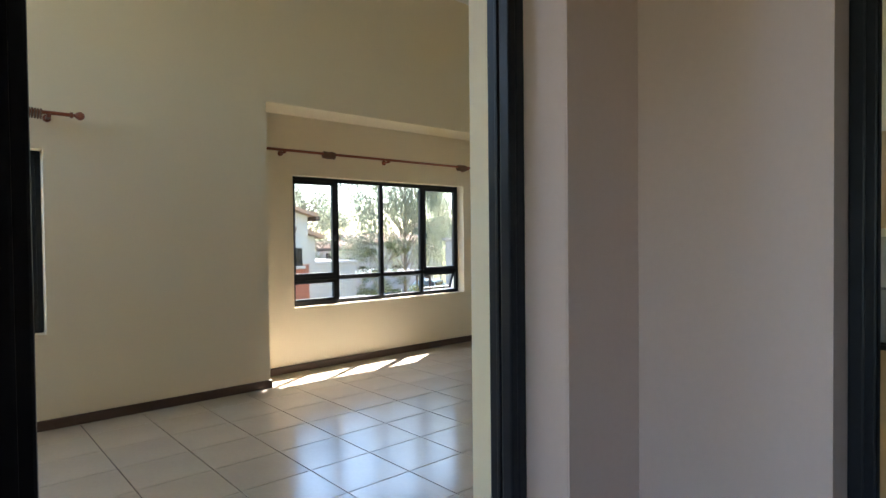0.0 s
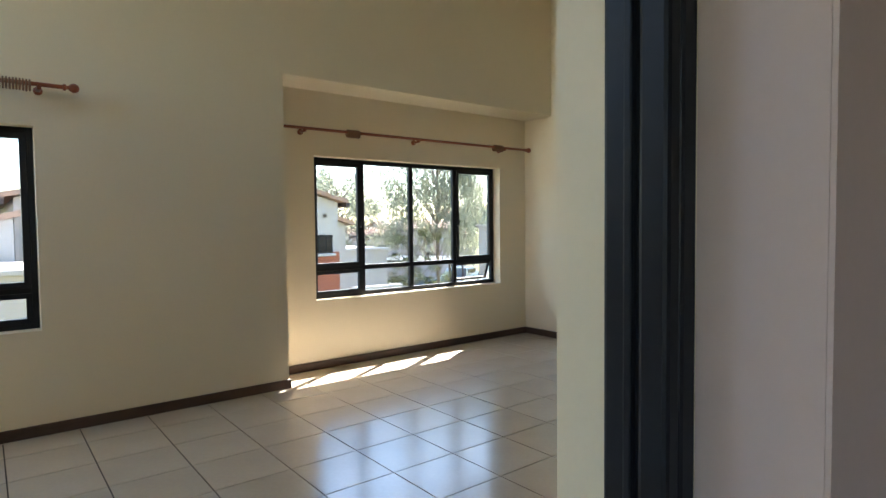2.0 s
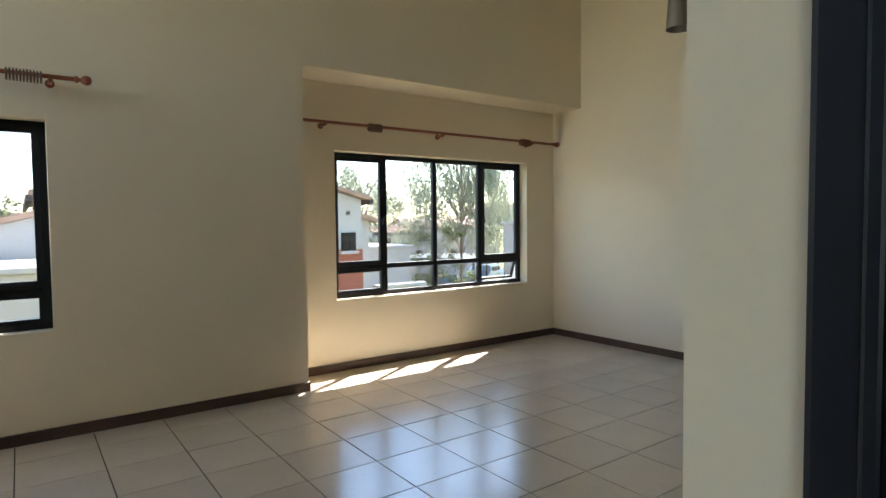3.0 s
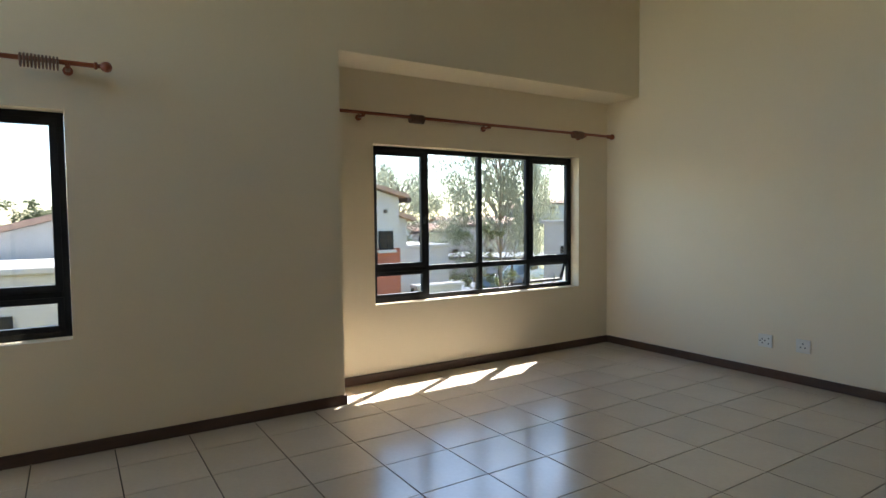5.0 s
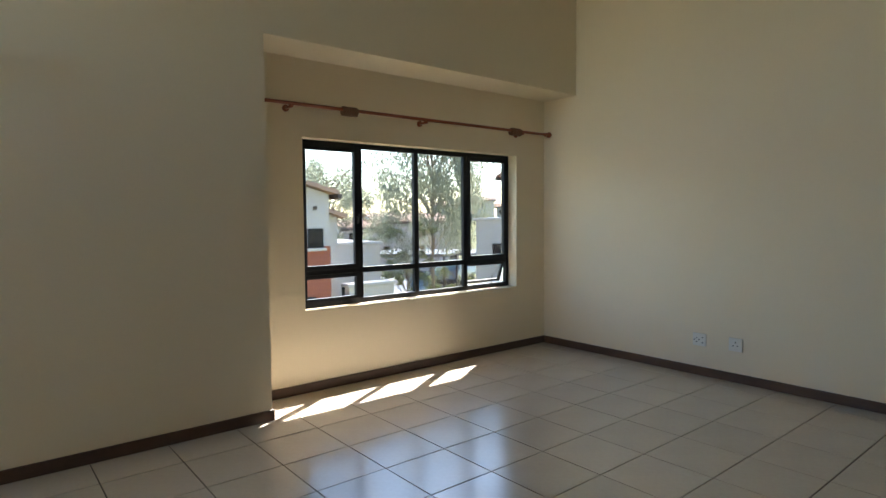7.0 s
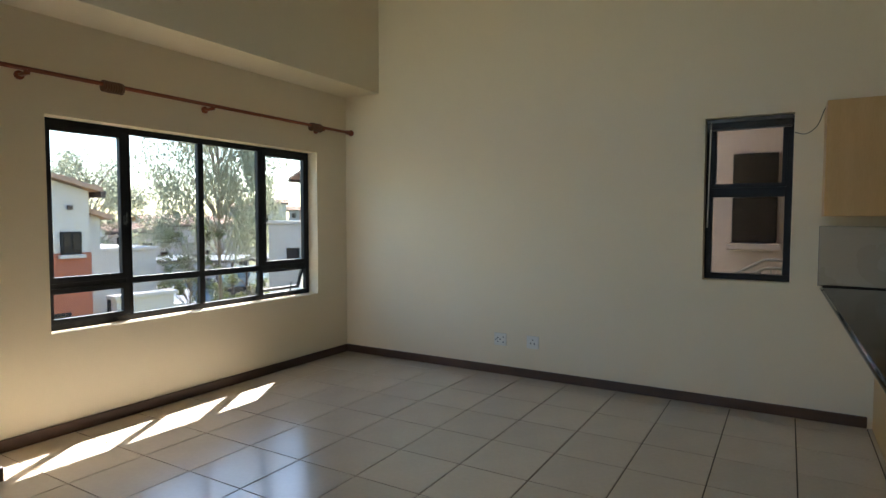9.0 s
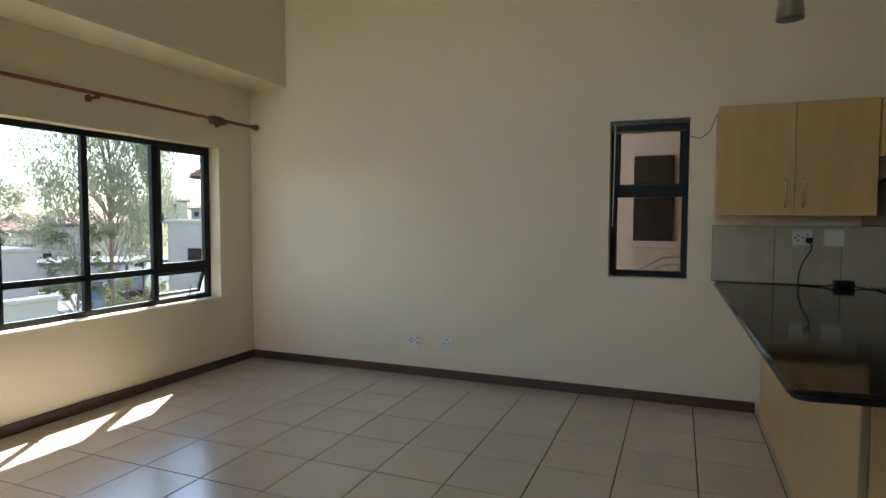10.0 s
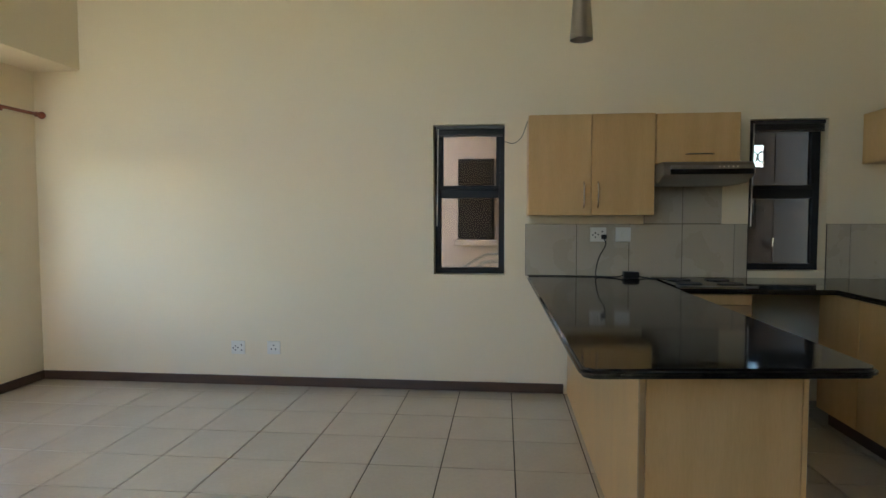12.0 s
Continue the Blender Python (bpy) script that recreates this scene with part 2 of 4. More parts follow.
# thin sheet with the same dim tone on the reveal
structure("doorway_lining", bx(0.2285, 0.2318, 0.2046, 0.2875, 0, 2.05), HALL_DIM, "doorway reveal, paint toned greyish pink for dim light")

# ---- floor of tiles ----
floor = structure("floor", bx(XW, XE, YK, YN, -0.2, -0.006), GROUT, "cream glazed floor tiles with dark joints", "floor")
structure("floor_hall", bx(-1.6, 0.437, -2.6, 0.205, -0.2, -0.001), TILE, "cream tiled hall floor", "floor")
PX, PY, GX, GY, JOINT = 0.410, 0.399, 3.985, 1.069, 0.0065
tile_meshes = {}


def tile_piece(x0, x1, y0, y1, parent):
    w, d = round(x1 - x0 - JOINT, 4), round(y1 - y0 - JOINT, 4)
    if w < 0.02 or d < 0.02:
        return
    if (w, d) not in tile_meshes:
        b = bx(-w / 2, w / 2, -d / 2, d / 2, -0.008, 0.0)
        top = [e for e in b.edges if all(v.co.z > -0.001 for v in e.verts)]
        bmesh.ops.bevel(b, geom=top, offset=0.0012, segments=1, affect="EDGES")
        me = bpy.data.meshes.new("tile")
        b.to_mesh(me)
        b.free()
        me.materials.append(TILE)
        tile_meshes[w, d] = me
    ob = new("tile", tile_meshes[w, d])
    ob.location = ((x0 + x1) / 2, (y0 + y1) / 2, random.uniform(-0.0004, 0.0004))
    ob.rotation_euler = (random.uniform(-0.0012, 0.0012), random.uniform(-0.0012, 0.0012), 0)
    ob.parent = parent


# ---- windows ----
def bar(name, parent, u0, u1, v0, v1, w0, w1, M, material=FRAME, bevel=0.004):
    b = bx(u0, u1, w0, w1, v0, v1, bevel)
    bmesh.ops.transform(b, matrix=M, verts=b.verts)
    return part(name, b, material, parent)


def ring(name, parent, u0, u1, v0, v1, t, w0, w1, M, material=FRAME):
    """A rectangular frame of four bars, as one part."""
    b = bx(u0, u1, w0, w1, v1 - t, v1, 0.003)
    bx(u0, u1, w0, w1, v0, v0 + t, 0.003, b)
    bx(u0, u0 + t, w0 + 0.001, w1 - 0.001, v0 + t - 0.003, v1 - t + 0.003, 0.003, b)
    bx(u1 - t, u1, w0 + 0.001, w1 - 0.001, v0 + t - 0.003, v1 - t + 0.003, 0.003, b)
    bmesh.ops.transform(b, matrix=M, verts=b.verts)
    return part(name, b, material, parent)


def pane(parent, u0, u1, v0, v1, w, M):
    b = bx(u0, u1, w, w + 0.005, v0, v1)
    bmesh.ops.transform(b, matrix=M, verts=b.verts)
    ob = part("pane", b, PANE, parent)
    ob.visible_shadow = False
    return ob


def catch(parent, u, v, M):
    """A small lever handle on a sash."""
    b = bx(u - 0.009, u + 0.009, -0.012, 0.0, v - 0.03, v + 0.03, 0.003)
    tube([(u, -0.01, v - 0.02), (u, -0.032, v - 0.01), (u, -0.036, v + 0.05)], 0.006, 8, b)
    bmesh.ops.transform(b, matrix=M, verts=b.verts)
    return part("handle", b, BLACKP, parent, "black lever handle", True)


def room_window(name, u0, u1, v0, v1, cuts, split, sashes, awning, M, label):
    """A charcoal window: uprights at cuts, a transom at split, opening sashes in some bays and one awning pushed open."""
    w = base(name, label=label, category="window", kind="structure")
    d0, d1 = 0.0, 0.042
    ring("window_frame", w, u0 + 0.001, u1 - 0.001, v0 + 0.001, v1 - 0.001, 0.042, d0, d1, M)
    edges = [u0 + 0.04] + [c for c in cuts] + [u1 - 0.04]
    for c in cuts:
        bar("mullion", w, c - 0.024, c + 0.024, v0 + 0.04, v1 - 0.04, d0 + 0.002, d1 - 0.002, M)
    for k in range(len(edges) - 1):
        a = edges[k] + (0.022 if k else 0)
        b = edges[k + 1] - (0.022 if k < len(edges) - 2 else 0)
        bar("transom", w, a, b, split - 0.024, split + 0.024, d0 + 0.004, d1 - 0.004, M)
        if k in sashes:
            s = ring("sash", w, a - 0.004, b + 0.004, split + 0.018, v1 - 0.036, 0.04, d0 - 0.01, d1 - 0.012, M)
            pane(s, a + 0.03, b - 0.03, split + 0.05, v1 - 0.07, d0 + 0.02, M)
            catch(s, (b - 0.012) if k == 0 else (a + 0.012), split + 0.42, M @ Matrix.Translation((0, -0.01, 0)))
        else:
            pane(w, a - 0.004, b + 0.004, split + 0.02, v1 - 0.038, d0 + 0.028, M)
        lo0, lo1 = v0 + 0.036, split - 0.02
        if k == awning:
            T = M @ Matrix.Translation((0, 0.03, lo1)) @ Matrix.Rotation(radians(20), 4, "X") @ Matrix.Translation((0, -0.03, -lo1))
            s = ring("awning_sash", w, a, b, lo0, lo1, 0.028, d0 + 0.02, d1, T)
            pane(s, a + 0.02, b - 0.02, lo0 + 0.02, lo1 - 0.02, d0 + 0.035, T)
            st = tube(smooth_line([((a + b) / 2 - 0.05, -0.012, lo0 + 0.005), ((a + b) / 2 + 0.03, -0.02, lo0 + 0.012), ((a + b) / 2 + 0.05, -0.018, lo0 + 0.09)]), 0.006)
            bmesh.ops.transform(st, matrix=M, verts=st.verts)
            part("stay", st, BLACKP, w, "black casement stay", True)
        elif k in sashes:
            s = ring("lower_sash", w, a - 0.004, b + 0.004, lo0, lo1 + 0.004, 0.034, d0 - 0.008, d1 - 0.012, M)
            pane(s, a + 0.025, b - 0.025, lo0 + 0.025, lo1 - 0.025, d0 + 0.02, M)
        else:
            pane(w, a - 0.004, b + 0.004, lo0, lo1, d0 + 0.028, M)
    return w


MN = Matrix.Translation((0, YN + 0.112, 0))
room_window("window_1", *W1, [2.80, 3.392, 3.985], 0.915, (0, 3), 3, MN, "wide charcoal aluminium window with eight panes, small awning open")
MP = Matrix.Translation((0, YP + 0.112, 0))
room_window("window_2", *W0, [-1.62, -1.05, -0.47], 0.93, (0, 3), 99, MP, "wide charcoal aluminium window with closed sashes")


def side_window(name, v0, v1, z0, z1, split, label):
    """A narrow window in the kitchen wall with a raised blind."""
    M = Matrix.Translation((XE + 0.10, 0, 0)) @ Matrix.Rotation(radians(-90), 4, "Z")
    u0, u1 = -v1, -v0
    w = base(name, label=label, category="window", kind="structure")
    ring("window_frame", w, u0 + 0.001, u1 - 0.001, z0 + 0.001, z1 - 0.001, 0.045, 0.0, 0.06, M)
    bar("transom", w, u0 + 0.042, u1 - 0.042, split - 0.037, split + 0.037, 0.004, 0.056, M)
    s = ring("sash", w, u0 + 0.036, u1 - 0.036, split + 0.03, z1 - 0.04, 0.03, -0.008, 0.05, M)
    pane(s, u0 + 0.06, u1 - 0.06, split + 0.055, z1 - 0.065, 0.025, M)
    pane(w, u0 + 0.04, u1 - 0.04, z0 + 0.04, split - 0.033, 0.03, M)
    # raised blind hung in the opening
    bl = base("window_blind", label="dark slatted blind pulled up, with a thin wand", category="blind")
    bar("head_rail", bl, u0 + 0.008, u1 - 0.008, z1 - 0.034, z1 - 0.006, -0.075, -0.045, M, BLINDM, 0.002)
    for k in range(7):
        bar("slat", bl, u0 + 0.012, u1 - 0.012, z1 - 0.04 - 0.005 * k - 0.0016, z1 - 0.04 - 0.005 * k, -0.074, -0.046, M, BLINDM, 0)
    bar("bottom_rail", bl, u0 + 0.012, u1 - 0.012, z1 - 0.088, z1 - 0.076, -0.073, -0.047, M, BLINDM, 0.002)
    b = tube([(u0 + 0.035, -0.08, z1 - 0.03), (u0 + 0.03, -0.082, z1 - 0.4), (u0 + 0.025, -0.085, z1 - 0.78)], 0.004)
    bmesh.ops.transform(b, matrix=M, verts=b.verts)
    part("wand", b, WHITEP, bl, "clear plastic wand", True)
    return w


side_window("window_3", *W2, 1.545, "narrow dark framed window onto a stairwell")
side_window("window_4", *W3, 1.53, "narrow dark framed kitchen window")


# ---- doorways ----
def door_frame(name, M, w, h, label):
    """A folded black steel frame: two jambs and a head, each with a rebate."""
    f = base(name, label=label, category="door frame", kind="structure")
    for side in (0, 1):
        s = -1 if side else 1
        x = w if side else 0.0
        b = bx(x, x + s * 0.022, 0, 0.066, 0, h, 0.004)
        bx(x + s * 0.018, x + s * 0.036, 0.002, 0.026, 0, h - 0.02, 0.004, b)
        bx(x + s * 0.018, x + s * 0.028, 0.036, 0.044, 0, h - 0.02, 0.002, b)
        bmesh.ops.transform(b, matrix=M, verts=b.verts)
        part("jamb", b, STEELF, f)
    b = bx(0.02, w - 0.02, 0.001, 0.065, h - 0.03, h, 0.004)
    bmesh.ops.transform(b, matrix=M, verts=b.verts)
    part("head", b, STEELF, f)
    return f


door_frame("door_frame_1", Matrix.Translation((DOOR[0] + 0.001, 0.288, 0)), DOOR[1] - DOOR[0] - 0.002, 2.059, "black painted steel door frame in the doorway")
MH = Matrix.Translation((0.50, -0.100, 0)) @ Matrix.Rotation(radians(-90), 4, "Z")
door_frame("door_frame_2", MH, 0.879, 2.058, "black painted steel door frame in the hall")
leaf = base("door_1", label="closed dark flush door in the hall", category="door", kind="structure")
part("leaf", bx(0.54, 0.58, -0.94, -0.14, 0.005, 2.025, 0.003), STEELF, leaf)

# ---- skirting ----
def skirting(x0, x1, y0, y1):
    b = bx(x0, x1, y0, y1, 0.0, 0.075, 0.005)
    return structure("baseboard", b, SKIRT, "dark stained wooden baseboard along the wall", "baseboard")


skirting(XP + 0.0, XE - 0.002, YN - 0.016, YN - 0.001)
skirting(XW, XP + 0.014, YP - 0.016, YP - 0.001)
skirting(XP - 0.001, XP + 0.014, YP, YN - 0.018)
skirting(XE - 0.016, XE - 0.001, 0.672, YN - 0.018)
skirting(XW, DOOR[0] - 0.06, YS + 0.001, YS + 0.016)
skirting(0.30, 0.65, YS + 0.001, YS + 0.016)


# ---- curtain rods ----
def curtain_rod(x0, x1, y, z, rings_at, brackets, ywall, finials, label):
    r = base("curtain_rod", (0, 0, 0), label=label, category="curtain rod", group="curtain poles")
    part("pole", tube([(x0, y, z), ((x0 + x1) / 2, y, z), (x1, y, z)], 0.0135, 14), RODWOOD, r, "", True)
    for fx, s in finials:
        b = lathe([(0.0135, 0), (0.021, s * 0.004), (0.021, s * 0.016), (0.012, s * 0.022), (0.012, s * 0.032), (0.022, s * 0.04), (0.03, s * 0.056), (0.03, s * 0.068), (0.022, s * 0.084), (0.006, s * 0.091)], "x", (fx, y, z), 18)
        part("finial", b, RODWOOD, r, "turned round finial", True)
    for a, n in rings_at:
        for k in range(n):
            xx = a + 0.0165 * k
            b = lathe([(0.018, -0.006), (0.036, -0.0045), (0.038, 0.0), (0.036, 0.0045), (0.018, 0.006)], "x", (xx, y, z - 0.012 + random.uniform(-0.002, 0.002)), 18)
            part("ring", b, RINGWOOD, r, "", True)
    for a in brackets:
        b = bx(a - 0.012, a + 0.012, y - 0.012, ywall, z - 0.032, z - 0.014, 0.004)
        lathe([(0.026, ywall - y), (0.026, ywall - y - 0.012), (0.015, ywall - y - 0.02)], "y", (a, y, z - 0.023), 16, b)
        bx(a - 0.013, a + 0.013, y - 0.02, y + 0.02, z - 0.02, z - 0.008, 0.004, b)
        part("bracket", b, RODWOOD, r, "", True)
    return r


curtain_rod(1.80, 4.90, 4.90, 2.197, [(2.53, 8), (4.40, 8)], [2.10, 3.347, 4.56], YN, [(4.895, 1)], "reddish varnished wooden curtain pole above the wide window")
curtain_rod(-2.45, 0.26, 4.478, 2.225, [(-0.075, 11), (-2.3, 11)], [0.137, -1.1, -2.38], YP, [(0.26, 1), (-2.45, -1)], "reddish varnished wooden curtain pole with rings at its end")


# ---- sockets ----
def socket(y, z, style, w=0.115):
    s = base("wall_socket", (0, 0, 0), label={"multi": "white wall socket plate with several pin holes", "round": "white wall socket plate with three round holes", "switch": "white isolator switch plate on the tiles"}[style], category="wall socket", group="wall sockets")
    h = 0.108
    x = XE - (0.012 if z > 0.9 else 0.0)
    part("plate", bx(x - 0.012, x - 0.0005, y - w / 2, y + w / 2, z - h / 2, z + h / 2, 0.004), WHITEP, s)
    holes = {"multi": [(-0.03, 0.022), (-0.03, -0.022), (0.0, 0.0), (0.022, -0.02), (0.022, 0.012), (0.04, -0.004)], "round": [(0, 0.02), (-0.017, -0.01), (0.017, -0.01)], "switch": []}[style]
    for dy, dz in holes:
        part("pin_hole", lathe([(0.0058, -0.0135), (0.0058, -0.0115)], "x", (x, y + dy, z + dz), 10), BLACKP, s)
    if style == "switch":
        part("rocker", bx(x - 0.018, x - 0.010, y - 0.016, y + 0.016, z - 0.024, z + 0.024, 0.003), WHITEP, s)
    return s


socket(3.275, 0.305, "multi")
socket(2.975, 0.308, "round", 0.108)

# ---- kitchen ----
def slab(name, outline, z0, z1, label, r=0.012):
    """A stone worktop from a plan outline, with eased edges."""
    b = bmesh.new()
    vs = [b.verts.new((x, y, z0)) for x, y in outline]
    f = b.faces.new(vs)
    ext = bmesh.ops.extrude_face_region(b, geom=[f])
    bmesh.ops.translate(b, vec=(0, 0, z1 - z0), verts=[v for v in ext["geom"] if isinstance(v, bmesh.types.BMVert)])
    bmesh.ops.recalc_face_normals(b, faces=b.faces[:])
    edges = [e for e in b.edges if abs(e.verts[0].co.z - e.verts[1].co.z) < 1e-5]
    bmesh.ops.bevel(b, geom=edges, offset=r, segments=3, affect="EDGES")
    return tagged(ob_from(b, name, GRANITE, True), label=label, category="worktop")


def corner(cx, cy, r, a0, a1, n=6):
    return [(cx + r * math.cos(radians(a0 + (a1 - a0) * k / n)), cy + r * math.sin(radians(a0 + (a1 - a0) * k / n))) for k in range(n + 1)]


CT0, CT1 = 0.877, 0.908
slab("peninsula_worktop", [(XE - 0.002, 0.955), *corner(2.25, 0.862, 0.05, 90, 180), *corner(2.34, 0.09, 0.06, 180, 270), (XE - 0.002, 0.05)], CT0, CT1, "polished black granite worktop on the peninsula")
slab("kitchen_worktop", [(XE - 0.002, 0.047), (4.235, 0.047), (4.235, -0.87), (2.7, -0.87), (2.7, YK + 0.002), (XE - 0.002, YK + 0.002)], CT0, CT1, "polished black granite worktop along the kitchen walls")

pen = base("peninsula_cabinet", label="maple laminate peninsula base with plain panels", category="cabinet")
part("side_panel", bx(2.64, XE - 0.018, 0.625, 0.645, 0.0, CT0, 0.002), MAPLE, pen)
part("end_panel", bx(2.62, 2.638, 0.094, 0.623, 0.0, CT0, 0.002), MAPLE, pen)
part("corner_post", bx(2.618, 2.639, 0.625, 0.647, 0.0, CT0, 0.003), DARKLAM, pen, "darker edge strip")
part("edge_strip", bx(2.62, 2.638, 0.073, 0.092, 0.0, CT0, 0.002), MAPLE, pen, "pale edge strip")
part("carcass", bx(2.64, 4.2, 0.14, 0.623, 0.1, CT0 - 0.001), MAPLE, pen)
part("plinth", bx(2.66, 4.2, 0.18, 0.60, 0.0, 0.1), SKIRT, pen)
for k in range(4):
    part("door", bx(2.645 + 0.39 * k, 3.03 + 0.39 * k, 0.12, 0.138, 0.11, CT0 - 0.01, 0.002), MAPLE, pen)


def bow_handle(parent, p0, p1, out):
    """A slim bowed pull between two points, standing off along out."""
    a, b, o = Vector(p0), Vector(p1), Vector(out)
    pts = [a, a.lerp(b, 0.12) + o * 0.75, a.lerp(b, 0.5) + o, a.lerp(b, 0.88) + o * 0.75, b]
    return part("handle", tube(smooth_line(pts, 6), 0.0055, 8), CHROME, parent, "slim bowed nickel handle", True)


def wall_cabinet(y0, y1, z0, z1, doors, handles, label):
    c = base("wall_cabinet", label=label, category="kitchen cabinet", group="kitchen wall cabinets")
    part("body", bx(4.699, XE - 0.001, y0, y1, z0, z1, 0.001), MAPLE, c)
    w = (y1 - y0) / doors
    for k in range(doors):
        a, b = y0 + w * k + 0.0025, y0 + w * (k + 1) - 0.0025
        d = part("door", bx(4.68, 4.698, a, b, z0 + 0.001, z1 - 0.001, 0.002), MAPLE, c)
        h = handles[k]
        bow_handle(d, (4.68, h[0], h[1]), (4.68, h[2], h[3]), (-0.028, 0, 0))
    return c


wall_cabinet(0.092, 0.958, 1.368, 2.072, 2, [(0.478, 1.42, 0.478, 1.60), (0.575, 1.42, 0.575, 1.60)], "maple laminate wall cabinet with two doors and bowed handles")
wall_cabinet(-0.47, 0.088, 1.722, 2.066, 1, [(-0.295, 1.785, -0.11, 1.785)], "short maple laminate cabinet with a flap above the hood")


def south_cabinet(x0, x1, z0, z1, label):
    c = base("wall_cabinet", label=label, category="kitchen cabinet", group="kitchen wall cabinets")
    part("body", bx(x0, x1, YK + 0.001, -1.439, z0, z1, 0.001), MAPLE, c)
    w = (x1 - x0) / 2
    for k in range(2):
        part("door", bx(x0 + w * k + 0.002, x0 + w * (k + 1) - 0.002, -1.438, -1.42, z0 + 0.001, z1 - 0.001, 0.002), MAPLE, c)
    return c


south_cabinet(3.9, 4.99, 1.73, 2.085, "maple laminate wall cabinet on the far kitchen wall")

hood = base("cooker_hood", label="brushed steel cooker hood under the short cabinet", category="cooker hood")
b = bmesh.new()
y0, y1 = -0.485, 0.087
prof = [(XE - 0.03, 1.718), (4.52, 1.718), (4.49, 1.70), (4.47, 1.665), (4.475, 1.63), (4.60, 1.585), (XE - 0.03, 1.578)]
sides = [[b.verts.new((x, y, z)) for x, z in prof] for y in (y0, y1)]
for i in range(len(prof)):
    j = (i + 1) % len(prof)
    b.faces.new((sides[0][i], sides[0][j], sides[1][j], sides[1][i]))
b.faces.new(sides[0])
b.faces.new(sides[1][::-1])
bmesh.ops.bevel(b, geom=b.edges[:], offset=0.003, segments=2, affect="EDGES")
part("canopy", b, HOODM, hood, "", True)
part("top_vent", bx(4.56, 4.66, -0.30, -0.10, 1.7185, 1.7205), BLACKP, hood, "dark vent strip")
# highlight on the hood front, put into a strip of lighter steel
part("front_sheen_band", bx(4.466, 4.4695, y0 + 0.01, y1 - 0.04, 1.668, 1.692, 0.001), STEEL, hood, "front band in lighter steel for its highlight")
part("front_glass", bx(4.462, 4.4695, y0 + 0.01, y1 - 0.04, 1.632, 1.666, 0.001), HOBGLASS, hood, "dark glossy lower band")
for k in range(5):
    part("button", lathe([(0.006, 0), (0.006, -0.005)], "x", (4.4665, -0.26 - 0.028 * k, 1.68), 10), WHITEP, hood, "small white push button")

# base units under the back worktop
bc = base("base_cabinet", label="maple laminate base cabinet with drawer under the worktop", category="kitchen cabinet")
part("body", bx(4.30, XE - 0.02, -0.41, 0.04, 0.1, CT0 - 0.001), MAPLE, bc)
part("drawer_front", bx(4.281, 4.299, -0.405, 0.035, 0.808, CT0 - 0.008, 0.002), MAPLE, bc)
# doors are a darker brown than the drawer front
part("door", bx(4.281, 4.299, -0.405, -0.188, 0.11, 0.803, 0.002), DARKLAM, bc)
part("door", bx(4.281, 4.299, -0.183, 0.035, 0.11, 0.803, 0.002), DARKLAM, bc)
part("plinth", bx(4.34, XE - 0.02, -0.41, 0.04, 0, 0.1), SKIRT, bc)
sc = base("base_cabinet", label="maple laminate base cabinets along the far kitchen wall", category="kitchen cabinet")
part("body", bx(2.75, 4.5, YK + 0.02, -0.93, 0.1, CT0 - 0.001), MAPLE, sc)
for k in range(4):
    part("door", bx(2.76 + 0.435 * k, 3.19 + 0.435 * k, -0.929, -0.91, 0.11, CT0 - 0.01, 0.002), MAPLE, sc)
part("plinth", bx(2.75, 4.48, YK + 0.02, -0.98, 0, 0.1), SKIRT, sc)

hob = base("hob", label="black glass hob with a steel rim in the worktop", category="hob")
part("glass", bx(4.36, 4.86, -0.47, 0.03, CT1, CT1 + 0.005, 0.002), HOBGLASS, hob)
part("rim", bx(4.345, 4.358, -0.47, 0.03, CT1, CT1 + 0.008, 0.002), STEEL, hob, "steel rim")
for k, (hx, hy) in enumerate([(4.49, -0.09), (4.73, -0.09), (4.49, -0.35), (4.73, -0.35)]):
    part("plate", lathe([(0.08, 0), (0.08, 0.006), (0.07, 0.008)], "z", (hx, hy, CT1 + 0.005), 20), BLACKP, hob)

# wall tiles behind the worktops
splash = structure("backsplash", bx(XE - 0.006, XE - 0.001, -1.19 + 0.535, 0.967, CT1 + 0.001, 1.303), GROUT, "beige glazed wall tiles with dark joints", "tiles")


def wall_tile(y0, y1, z0, z1):
    part("tile", bx(XE - 0.012, XE - 0.004, y0 + 0.002, y1 - 0.002, z0 + 0.002, z1 - 0.002, 0.001), SPLASH, splash)


ys = [0.967, 0.583, 0.197, -0.187, -0.558]
for a, b_ in zip(ys, ys[1:]):
    wall_tile(b_, a, CT1, 1.303)
wall_tile(-0.65, -0.558, CT1, 1.303)
wall_tile(-1.36, -1.2, CT1, 1.303)
wall_tile(YK + 0.012, -1.36, CT1, 1.303)
for a, b_ in ((0.09, -0.187), (-0.187, -0.466)):
    wall_tile(b_, a, 1.305, 1.69)
part("backing", bx(XE - 0.006, XE - 0.001, YK, -1.197, CT1 + 0.001, 1.303), GROUT, splash)
part("backing", bx(XE - 0.006, XE - 0.001, -0.466, 0.09, 1.3035, 1.69), GROUT, splash)

socket(0.425, 1.225, "multi", 0.118)
socket(0.242, 1.225, "switch", 0.112)
